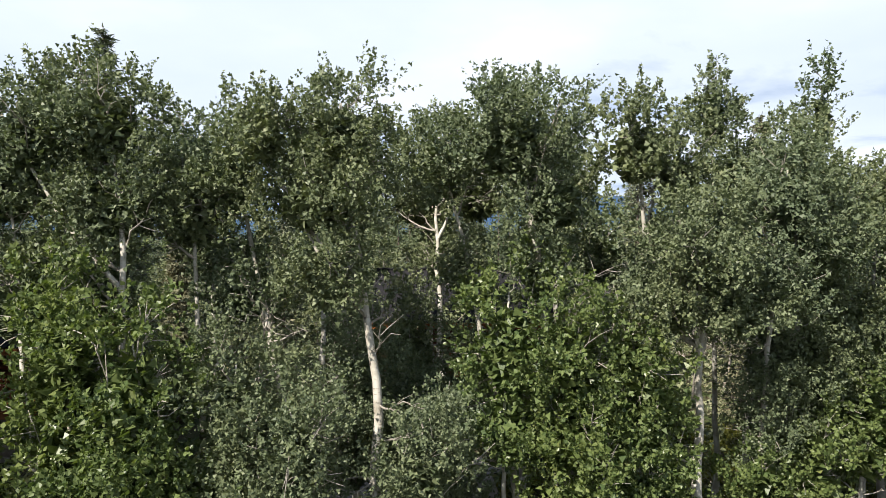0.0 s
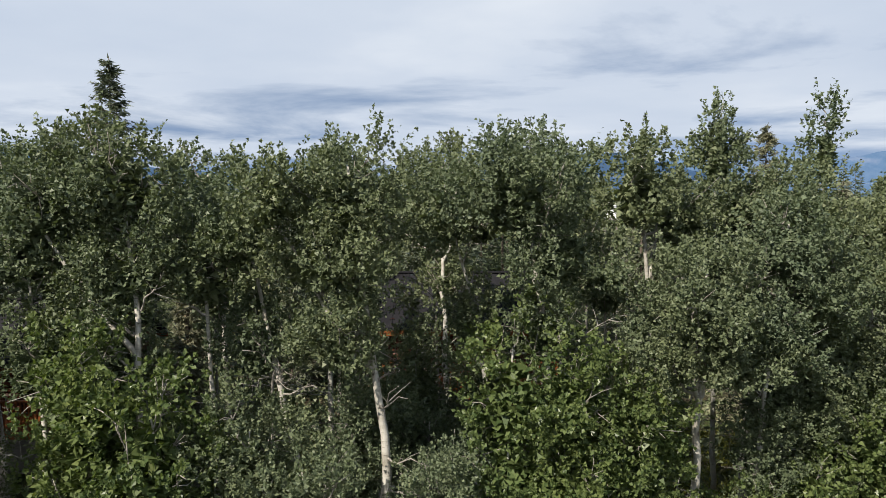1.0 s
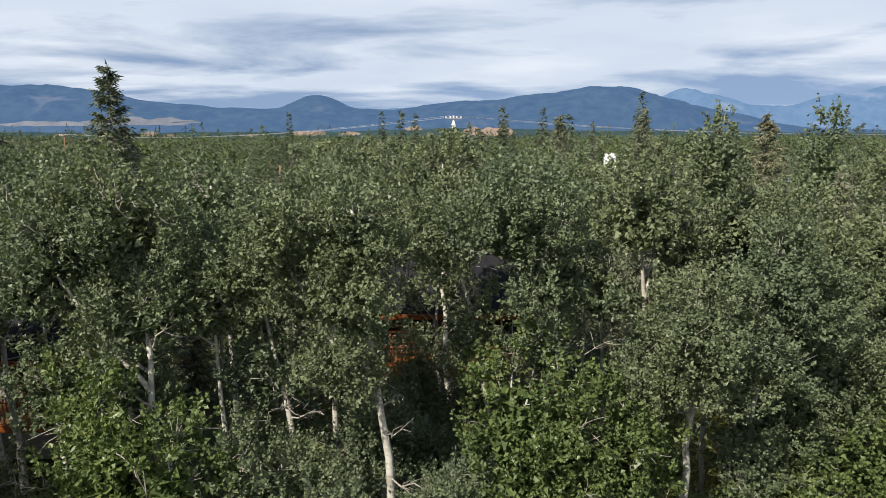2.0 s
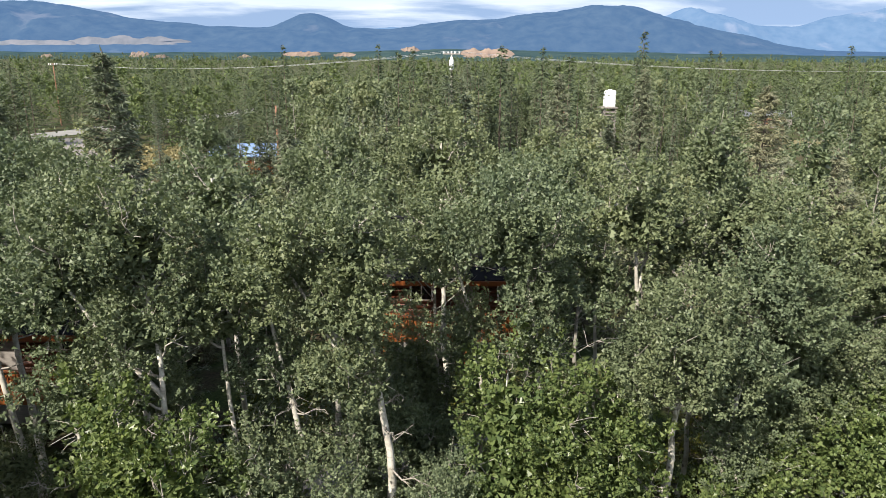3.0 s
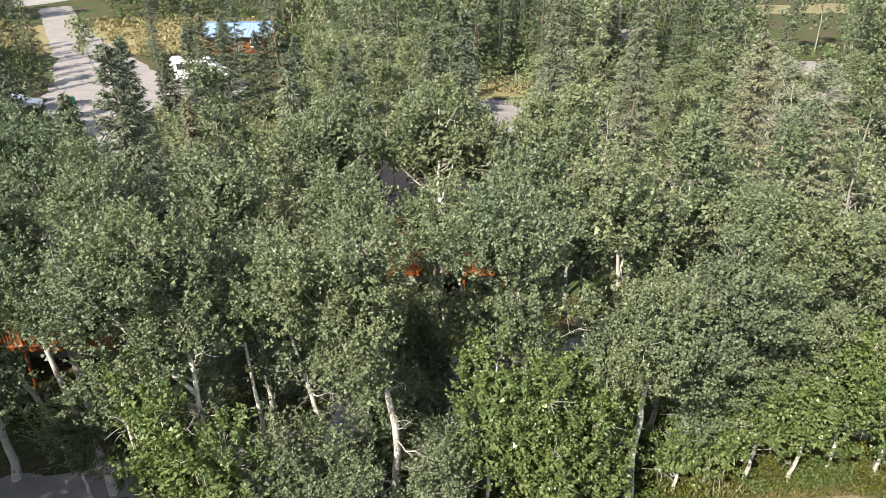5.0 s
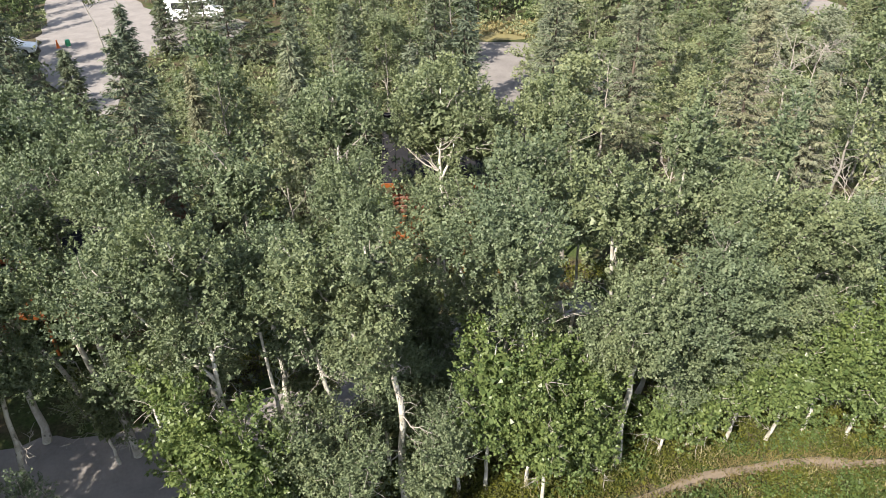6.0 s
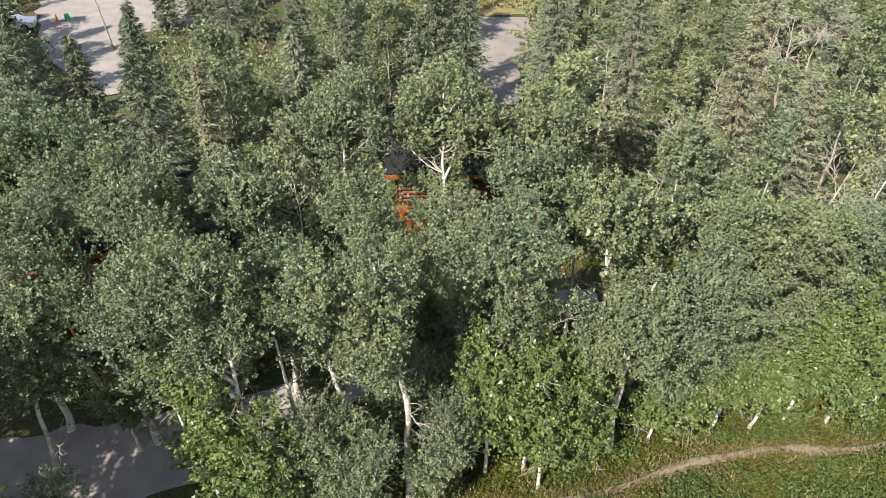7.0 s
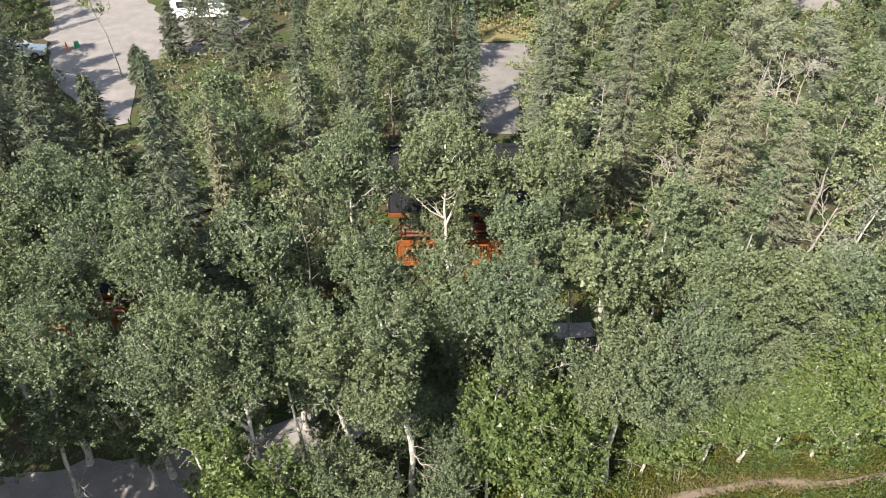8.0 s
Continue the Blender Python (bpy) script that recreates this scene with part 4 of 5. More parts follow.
# ---- spruces told apart ----
SPRUCE = (M_SPRUCEBARK, M_SPRUCEBARK, M_SPRUCE)
RUSTY = (M_SPRUCEBARK, M_SPRUCEBARK, M_RUSTY)
BLUE = (M_SPRUCEBARK, M_SPRUCEBARK, M_BLUE)
FAR = (M_SPRUCEBARK, M_SPRUCEBARK, M_FARSPRUCE)
for i, (x, y, h, reach, mats, say) in enumerate([
    (-10.45, 21.7, 14.7, 2.5, SPRUCE, "tall dark green spruce with a pointed top"), (13.6, 30.0, 13.4, 2.7, RUSTY, "broad spruce with browning grey-green needles"),
    (15.9, 28.2, 11.0, 2.3, RUSTY, "spruce with dry yellowish needles"), (10.7, 38.5, 13.9, 2.0, BLUE, "blue-green spruce among aspens"),
    (6.2, 39.0, 13.6, 2.2, BLUE, "broad green spruce beside the back drive"), (1.2, 41.5, 12.4, 1.3, SPRUCE, "narrow spruce at the edge of the back drive"),
    (-18.6, 28.0, 12.2, 2.0, SPRUCE, "broad dark spruce in shade"), (-21.0, 33.0, 12.4, 2.2, SPRUCE, "broad dark spruce in shade"), (-26.4, 38.6, 12.0, 2.1, SPRUCE, "broad dark spruce beside the lot"),
    (-24.0, 33.6, 12.6, 2.1, SPRUCE, "broad dark spruce in shade"), (-28.6, 42.6, 8.6, 2.3, SPRUCE, "broad dark spruce beside the lot"), (-31.2, 46.8, 9.0, 2.5, SPRUCE, "broad dark spruce beside the lot"), (-34.4, 51.5, 9.4, 2.5, SPRUCE, "broad dark spruce beside the lot"), (-37.2, 56.2, 9.6, 2.4, SPRUCE, "broad dark spruce beside the lot"), (-34.6, 45.0, 10.5, 2.3, SPRUCE, "broad dark spruce beside the lot"), (-38.6, 51.0, 10.5, 2.3, SPRUCE, "broad dark spruce beside the lot"), (-40.4, 60.0, 7.0, 1.9, SPRUCE, "broad dark spruce beside the lot"), (-23.0, 41.6, 7.6, 1.7, SPRUCE, "broad dark spruce beside the lot"), (-14.7, 32.2, 12.9, 1.6, SPRUCE, "green spruce with browning lower boughs"), (-11.9, 31.5, 10.2, 0.9, RUSTY, "thin spruce with brown needles"), (-5.6, 39.4, 11.0, 1.6, SPRUCE, "dark spruce behind the cabin"), (-0.6, 43.4, 11.6, 1.5, SPRUCE, "dark spruce behind the cabin"), (-8.6, 38.4, 10.6, 1.5, SPRUCE, "dark spruce behind the cabin")]):
    plant("spruce_tree", conifer(500 + i, h, reach, 42, 10, 48, 0.21, 0.15) if i < 5 else conifer(500 + i, h, reach, 40, 10, 30, 0.26, 0.15) if y < 40 and abs(x) < 22 else conifer(500 + i, h, reach, 30, 8, 24, 0.36, 0.15), (x, y), say, "tree", "large spruces", mats)

# ---- the wood behind: a few kinds, copied ----
def spots(rng, x0, x1, y0, y1, gap, taken, tries, wide=0.82):
    """Places at least gap apart, inside the stretch that widens with distance."""
    got = []
    for _ in range(tries):
        y = rng.uniform(y0, y1)
        x = rng.uniform(max(x0, -wide * y - 3), min(x1, wide * y + 3))
        if clear(x, y) and all((x - a) ** 2 + (y - b) ** 2 > gap * gap for a, b in taken):
            taken.append((x, y))
            got.append((x, y))
    return got


rng_place = np.random.default_rng(5)
taken = [(r[0], r[1]) for r in ASPENS + LOW + POPLARS + DEAD] + [(-10.45, 21.7), (13.6, 30), (15.9, 28.2), (9.9, 37), (5.9, 39), (1.2, 41.5), (-18.6, 28), (-21, 33), (-26.4, 38.6), (-23, 41.6), (-28.6, 42.6), (-8, 31), (-14.7, 32.2), (10.7, 38.5), (16.4, 22.4), (18.6, 23.5)]


def fit(x, y):
    """The wood stays lower towards the lot and the drive's end."""
    return 1.05 if y > 62 else 0.74 if x < 0.05 * y and y > 30 else 0.60 if x >= 7 else 0.8 if y > 30 else 0.95


def grove(name, kinds, places, group, low=0.8, high=1.12):
    """Shares the places out among kinds, each built once: (shapes, mats, label)."""
    for k, (shapes, mats, say) in enumerate(kinds):
        mine = places[k::len(kinds)]
        if not mine:
            continue
        first = plant(name, shapes, mine[0], say, "tree", group, mats, rng_place.uniform(0, 360), 1.0)
        copies(first, [(x, y, rng_place.uniform(0, 360), rng_place.uniform(low, high), fit(x, y)) for x, y in mine[1:]])


mid_kinds = [(broadleaf(600 + i, 10.6 + (i % 3) * 0.6, (rngx, 0.3), 0.24, 2.0, 13, 5, 72, (0.140, 0.140), 0.095, 0.0, 2, 5, spread=0.40, fine=False, per=16, shape=0.9, clump=0.3), mats, say) for i, (rngx, mats, say) in enumerate([
    (0.3, LIGHT, "aspen with white trunk and grey-green crown in the wood"), (-0.4, DULL, "aspen with white trunk and grey-green crown in the wood"),
    (0.5, LIGHT, "poplar with pale yellow-green crown in the wood"), (-0.6, PALE, "thin aspen with pale yellowing crown"), (0.0, DULL, "slim aspen with small crown in the wood")])]
places = spots(rng_place, -60, 60, 22.5, 36, 3.4, taken, 2400) + spots(rng_place, -60, 60, 34, 62, 3.2, taken, 3600)
west = [p for p in places if p[0] < 7]
east = [p for p in places if p[0] >= 7]
mid_spruce = [(conifer(640 + i, 9.5 + i, 1.4 + 0.15 * i, 28, 8, 15, 0.34, 0.12, fine=False), SPRUCE if i != 1 else BLUE, "spruce in the mixed wood" if i != 1 else "pale blue-green spruce in the mixed wood") for i in range(3)]
grove("aspen_tree", [mid_kinds[0], mid_kinds[1], mid_kinds[2], mid_kinds[4]], [p for i, p in enumerate(west) if i % 5], "aspens of the wood", 0.80, 1.08)
grove("aspen_tree", [mid_kinds[3], mid_kinds[0], mid_kinds[4], mid_kinds[2]], [p for i, p in enumerate(east) if i % 9], "aspens of the wood", 0.80, 1.08)
grove("spruce_tree", mid_spruce, [p for i, p in enumerate(west) if not i % 5] + [p for i, p in enumerate(east) if not i % 9], "spruces of the wood", 0.8, 1.15)
# lower growth where the view opens towards the lot
low_spots = []
for _ in range(900):
    y = rng_place.uniform(41.5, 59)
    x = rng_place.uniform(-0.455, -0.16) * y
    if off(LOT, x, y) > 3.4 and off(PAD, x, y) > 5.5 and all((x - a) ** 2 + (y - b) ** 2 > 4.8 for a, b in low_spots):
        low_spots.append((x, y))
first = plant("aspen_tree", broadleaf(648, 10.8, (0.2, 0.1), 0.14, 2.6, 12, 4, 34, (0.25, 0.25), 0.09, 0.0, 0, 4, spread=0.6, fine=False, per=12, shape=0.7), (-14.2, 42.5), "young pale green aspen near the lot", "tree", "young aspens near the lot", LIGHT, 20, 0.56)
copies(first, [(x, y, rng_place.uniform(0, 360), max(0.16, (23.6 - 25.3 * y / 61) / 11.5) * rng_place.uniform(0.85, 1.1)) for x, y in low_spots])
# spruces before the van and the blue-roofed cabin, a slim birch on the lot
for i, (x, y, h) in enumerate([(-24.4, 68.4, 7.0), (-25.0, 63.2, 5.6), (-22.0, 65.4, 8.4), (-18.6, 60.5, 8.6), (-16.2, 61.5, 7.6), (-12.6, 60.5, 7.4), (-9.6, 61.0, 7.0), (-26.6, 58.0, 3.2)]):
    plant("spruce_tree", conifer(560 + i, h, 0.7 + 0.14 * h, 28, 8, 20, 0.34, 0.11), (x, y), "dark spruce before the parked van", "tree", "spruces by the van", SPRUCE)
plant("birch_tree", broadleaf(580, 9.0, (-1.2, 0.2), 0.6, 1.3, 8, 4, 26, (0.18, 0.18), 0.09, 0.0, 2, 6, spread=0.36, fine=False, per=6), (-28.6, 58.5), "slim leaning birch with sparse crown on the lot", "tree", "", LIGHT)
# the wood goes on beside the drive: mostly unseen aspens, added for their shade
shade = plant("aspen_tree", broadleaf(590, 12.0, (-0.5, 0.2), 0.35, 2.1, 15, 5, 70, (0.15, 0.15), 0.13, 0.0, 3, 6, spread=0.42, fine=False, per=14), (-14.6, 11.6), "aspen added beside the drive for its shade", "tree", "aspens beside the drive", GREY)
copies(shade, [(-17.2, 13.6, 80, 1.05), (-13.4, 9.2, 200, 1.0), (-16.4, 8.8, 30, 0.95), (-19.4, 11.0, 140, 1.1), (-20.2, 15.4, 260, 1.05), (-15.2, 5.6, 310, 1.0), (-18.4, 6.2, 170, 1.1), (-22.4, 18.6, 50, 1.0), (-21.4, 8.4, 90, 1.0), (-23.4, 12.6, 10, 1.05), (-12.2, 6.4, 120, 0.95), (-24.0, 16.0, 75, 1.0), (-19.6, 13.8, 20, 0.95), (-21.6, 13.6, 300, 1.05), (-17.0, 10.8, 220, 1.0), (-21.0, 10.6, 130, 1.0), (-26.5, 12.6, 15, 1.1), (-26.0, 9.0, 100, 1.0), (-28.0, 14.6, 200, 1.1), (-24.5, 6.8, 260, 1.0), (-27.5, 17.6, 330, 1.05), (-25.6, 19.8, 45, 1.0), (-29.5, 11.2, 160, 1.1), (-23.0, 10.0, 190, 1.05), (-30.0, 18.0, 70, 1.1)])
for x, y, h in ((22.4, 96.0, 6.6), (20.6, 88.0, 6.8), (19.2, 82.0, 6.2), (-24.6, 80.0, 6.4), (-20.0, 80.5, 5.6), (-27.4, 77.5, 8.2), (-22.6, 78.0, 8.8), (-18.0, 77.0, 8.4), (0.2, 84.0, 12.5), (2.2, 86.5, 12.0), (1.05, 89.0, 12.9), (0.6, 80.0, 11.6), (-1.8, 88.0, 12.8), (3.4, 90.0, 12.2)):
    plant("spruce_tree", conifer(int(570 + y), h, 1.6, 22, 7, 12, 0.42, 0.11, fine=False), (x, y), "dark spruce of the far wood edge", "tree", "spruces at the far wood edge", SPRUCE)
far_spots = spots(rng_place, -120, 120, 62, 112, 3.0, taken, 4200)


def leafy_patch(x, y):
    """Whether aspens grow here rather than spruces."""
    return noise.noise((x * 0.045, y * 0.045, 2.0)) + 0.35 * noise.noise((x * 0.3, y * 0.3, 8.0)) > (0.0 if x > 6 else 0.12)


far_aspen = [(broadleaf(660 + i, 10.0, (0.3, 0.2), 0.16, 2.2, 10, 4, 24, (0.27, 0.27), 0.08, 0.0, 0, 5, spread=0.55, fine=False, per=8), m, "far aspen in the mixed wood") for i, m in enumerate((DULL, LIGHT, DULL))]
far_spruce = [(conifer(670 + i, 11.0 + i, 1.25, 26, 7, 8, 0.36, 0.12, fine=False), SPRUCE if i < 1 else FAR, "far spruce in the mixed wood") for i in range(3)]
grove("aspen_tree", far_aspen, [p for p in far_spots if leafy_patch(*p)], "far aspens", 0.7, 1.1)
grove("spruce_tree", far_spruce, [p for p in far_spots if not leafy_patch(*p)], "far spruces", 0.55, 1.25)

# ---- the endless wood to the horizon ----
def woods(name, seed, y0, y1, count, maker, material, label, low, high, leafy, wide=0.85, power=1.6):
    """Thousands of far trees of one kind as one mesh."""
    rng = np.random.default_rng(seed)
    kinds = [maker(k) for k in range(4)]
    pieces = []
    while len(pieces) < count:
        y = y0 + (y1 - y0) * rng.random() ** power
        x = rng.uniform(-wide * y, wide * y)
        if y < 330 and not clear(x, y) or leafy_patch(x, y) != leafy and rng.random() < 0.8:
            continue
        v, f = kinds[rng.integers(4)]
        a, s = rng.uniform(0, 6.28), rng.uniform(low, high)
        c, d = math.cos(a) * s, math.sin(a) * s
        w = np.stack([v[:, 0] * c - v[:, 1] * d + x, v[:, 0] * d + v[:, 1] * c + y, v[:, 2] * s * rng.uniform(0.9, 1.15) + ground_z(x, y)], 1)
        pieces.append((w, f))
    ob = part_np(name, pieces, material)
    tagged(ob, label, "woods", kind="stuff")


woods("far_spruce_wood", 21, 110, 260, 1700, lambda k: conifer(700 + k, 11.0, 0.95, 18, 6, 3, 0.5, 0.1, fine=False)[2], M_FARSPRUCE, "dark spruces of the far wood", 0.55, 1.2, False, power=1.9)
woods("far_aspen_wood", 22, 110, 260, 520, lambda k: broadleaf(710 + k, 9.0, (0, 0), 0.2, 1.5, 8, 3, 9, (0.42, 0.42), 0.1, 0.0, 0, 4, spread=0.6, fine=False, per=5)[2], M_FARLEAF, "green aspens of the far wood", 0.65, 1.05, True, power=1.9)
woods("horizon_spruce_wood", 23, 255, 1500, 3400, lambda k: conifer(720 + k, 10.5, 1.2, 8, 4, 1, 1.2, 0.1, fine=False)[2], M_FARSPRUCE, "spruce wood that reaches to the horizon", 0.7, 1.2, False, power=1.3)
woods("horizon_aspen_wood", 24, 255, 1500, 1200, lambda k: broadleaf(730 + k, 8.5, (0, 0), 0.2, 1.9, 5, 2, 3, (1.1, 1.1), 0.1, 0.0, 0, 4, spread=0.9, fine=False, per=3)[2], M_FARLEAF, "aspen wood that reaches to the horizon", 0.7, 1.1, True, power=1.3)


# ---- mountains ----
def ridge(name, y, depth, profile, rough, material, label, seed, nx=360, ny=30):
    """A range across the view: a crest line (x, height) with gullied slopes before it."""
    px, pz = np.array(profile, float).T
    xs, ds = np.linspace(px[0], px[-1], nx), np.linspace(0, 1, ny)
    crests = np.interp(xs, px, pz)
    for _ in range(5):
        crests[1:-1] = (crests[:-2] + 2 * crests[1:-1] + crests[2:]) / 4
    v = []
    for d in ds:
        for x, crest in zip(xs, crests):
            c = crest * (1 + rough * noise.fractal((x * 0.005, seed, 0), 0.8, 2.1, 6))
            z = c * (math.sin(d * math.pi * 0.5) ** 1.1) * (1 + 0.35 * (1 - d) * noise.fractal((x * 0.004, d * 2.6, seed), 0.7, 2.0, 6))
            v.append((x, y + depth * d + 70 * noise.noise((x * 0.003, d * 3, seed)), z - 6))
    i, j = np.meshgrid(np.arange(ny - 1), np.arange(nx - 1), indexing="ij")
    p = (i * nx + j).ravel()
    f = np.concatenate([np.stack([p, p + 1, p + nx + 1], 1), np.stack([p, p + nx + 1, p + nx], 1)])
    ob = part_np(name, (np.array(v), f), material, smooth=True)
    tagged(ob, label, "mountain", kind="structure")


ridge("far_mountains", 4250, 500, [(-3800, 120), (-1200, 140), (-300, 185), (-100, 205), (100, 160), (900, 170), (1400, 250), (1570, 325), (1640, 300), (1800, 270), (2020, 210), (2300, 205), (2620, 290), (2950, 340), (3200, 300), (3900, 320)], 0.05, M_RANGE, "far mountain range with pale blue haze put in as glow", 1.7)
ridge("near_mountains", 3300, 700, [(-3800, 300), (-2600, 292), (-2150, 285), (-1950, 262), (-1700, 205), (-1270, 165), (-940, 155), (-860, 180), (-790, 214), (-715, 230), (-640, 224), (-590, 204), (-520, 160), (-278, 148), (0, 190), (60, 205), (200, 195), (480, 235), (700, 255), (830, 282), (1000, 278), (1150, 235), (1320, 185), (1700, 100), (2000, 50), (2400, 40), (3900, 60)], 0.035, M_HILL, "dark wooded mountains with blue haze put in as glow", 4.1)
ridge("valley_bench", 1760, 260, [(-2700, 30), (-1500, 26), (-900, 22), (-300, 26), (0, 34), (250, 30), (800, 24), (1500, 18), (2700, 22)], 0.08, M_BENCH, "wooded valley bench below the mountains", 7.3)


def bluff(x, y, z, width, height, seed, material, label):
    """A gullied sandy slope in the bench."""
    n, k = 34, 9
    v = []
    for i in range(n):
        g = i / (n - 1)
        top = height * (0.35 + 0.65 * math.sin(math.pi * g) ** 0.5) * (1 + 0.4 * noise.fractal((g * 4, seed, 0), 0.8, 2.0, 4))
        for j in range(k):
            q = j / (k - 1)
            v.append((x + (g - 0.5) * width * (0.8 + 0.25 * q + 0.2 * noise.noise((q * 3, seed, g * 3))), y + 24 * q + 7 * noise.noise((g * 9, q * 1.5, seed)), z + top * q + height * 0.25 * noise.noise((g * 6, seed, 4))))
    i, j = np.meshgrid(np.arange(n - 1), np.arange(k - 1), indexing="ij")
    p = (i * k + j).ravel()
    f = np.concatenate([np.stack([p, p + k, p + k + 1], 1), np.stack([p, p + k + 1, p + 1], 1)])
    ob = part_np("sandy_bluff", (np.array(v), f), material, smooth=True)
    tagged(ob, label, "cliff", kind="structure")


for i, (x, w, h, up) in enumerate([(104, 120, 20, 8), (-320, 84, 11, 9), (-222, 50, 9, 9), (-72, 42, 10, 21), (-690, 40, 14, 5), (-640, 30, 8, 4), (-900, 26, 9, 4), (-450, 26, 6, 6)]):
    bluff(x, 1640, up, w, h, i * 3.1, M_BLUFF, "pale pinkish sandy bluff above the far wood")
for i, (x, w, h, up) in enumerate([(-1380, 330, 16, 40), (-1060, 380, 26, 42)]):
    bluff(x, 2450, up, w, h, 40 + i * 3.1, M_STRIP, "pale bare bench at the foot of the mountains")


# ---- undergrowth ----
def herbs(name, seed, count, x0, x1, y0, y1, size, tall, material, label, keep, tuft=8, spread=0.13, upright=0.5):
    """Low leaves and blades in tufts over a stretch of ground."""
    rng = np.random.default_rng(seed)
    at, ways = [], []
    while len(at) < count:
        x, y = rng.uniform(x0, x1), rng.uniform(y0, y1)
        if not keep(x, y) or noise.noise((x * 0.7, y * 0.7, seed)) < rng.uniform(-0.7, 0.25):
            continue
        z, h = ground_z(x, y), tall * rng.uniform(0.4, 1.2) * (0.8 + 0.9 * noise.noise((x * 0.5, y * 0.5, 9)))
        for _ in range(tuft):
            k = rng.random() ** 0.7
            at.append((x + rng.normal(0, spread), y + rng.normal(0, spread), z + max(0.02, h * k)))
            ways.append((rng.normal(0, 0.5), rng.normal(0, 0.5), upright))
    face = rng.normal(0, 0.55, (len(at), 3)) + np.array([0, 0, 0.45])
    ob = part_np(name, blades(rng, np.array(at), np.array(ways), size, size * (0.6 if upright < 1 else 0.22), face), material)
    tagged(ob, label, "undergrowth", kind="stuff")


def off_roads(x, y):
    return off(FRONT_DRIVE, x, y) > 1.9 and off(TRAIL, x, y) > 0.30 + 0.2 * noise.noise((x * 0.9, y * 0.9, 5)) and not (-18.5 < x < -9 and 22.3 < y < 31.5 or -4.2 < x < 5.2 and 28.8 < y < 37.5)


herbs("meadow_herbs", 31, 120000, -1.0, 23, 12.5, 20.0, 0.090, 0.50, M_HERB, "bright green herbs and grass at the wood's edge", off_roads, 10)
herbs("meadow_weeds", 38, 46000, -1.5, 23, 12.3, 20.0, 0.115, 0.95, M_WEED, "taller dark green weeds in patches through the meadow", lambda x, y: off_roads(x, y) and off(TRAIL, x, y) > 0.5 and noise.noise((x * 0.55, y * 0.55, 21)) + (0.30 if y < 15.2 + 0.1 * x else 0.0) > 0.16, 14, 0.17)
herbs("meadow_stalks", 39, 9000, -1.5, 23, 12.5, 19.5, 0.16, 0.75, M_DRY, "dry yellow stalks among the herbs", lambda x, y: off_roads(x, y) and noise.noise((x * 0.8, y * 0.8, 33)) > 0.1, 6, 0.1, 1.6)
herbs("forest_herbs", 32, 44000, -20, 18, 13, 30, 0.15, 0.4, M_HERB, "low green herbs between the trunks", lambda x, y: off_roads(x, y) and (x > -9.5 or y > 21))
herbs("forest_shrubs", 33, 52000, -50, 50, 20, 76, 0.32, 1.5, M_MID, "low shrubs under the trees", lambda x, y: off_roads(x, y) and off(BACK_DRIVE, x, y) > 2.4 and off(PAD, x, y) > 6.2 and off(LOT, x, y) > (1.2 if y < 52 else 2.8 if y < 58 else 4.8))
herbs("far_shrubs", 36, 30000, -90, 90, 72, 114, 0.5, 2.0, M_FARLEAF, "low shrubs at the foot of the far trees", lambda x, y: clear(x, y) and abs(x) < 0.75 * y)
herbs("path_grass", 34, 13000, -3, 27, 13.4, 20, 0.15, 0.34, M_TAN, "dry tan grass along the footpath", lambda x, y: 0.17 < off(TRAIL, x, y) < 0.42 + 0.3 * noise.noise((x * 0.9, y * 0.9, 5)), 8, 0.10, 1.4)
herbs("verge_grass", 37, 2600, 0, 9.5, 67, 73.5, 0.30, 0.4, M_DRY, "dry yellow grass at the drive's end", lambda x, y: off(BACK_DRIVE, x, y) > 2.6)
herbs("meadow_grass", 35, 9000, -66, -24, 86, 112, 0.5, 0.5, M_DRY, "dry yellow grass and bushes of the meadow", lambda x, y: off(LOT, x, y) > 4)


# ---- buildings ----
def beam(bm, a, b, wide, tall):
    """A squared timber between two points."""
    a, b = Vector(a), Vector(b)
    way = b - a
    m = Matrix.Translation((a + b) / 2) @ way.to_track_quat("X", "Z").to_matrix().to_4x4() @ Matrix.Diagonal((way.length, wide, tall, 1))
    bmesh.ops.create_cube(bm, size=1.0, matrix=m)
    return bm


def log_wall(parent, x0, x1, y, z0, z1, material, axis="x"):
    """A wall of stacked round logs."""
    n = int((z1 - z0) / 0.24)
    for i in range(n):
        z = z0 + (i + 0.5) * (z1 - z0) / n
        r = (z1 - z0) / n * 0.53
        a = np.array([(x0, y, z), ((x0 + x1) / 2, y, z), (x1, y, z)]) if axis == "x" else np.array([(y, x0, z), (y, (x0 + x1) / 2, z), (y, x1, z)])
        part_np("log", tube(a, [r, r, r], 8), material, parent, smooth=True)


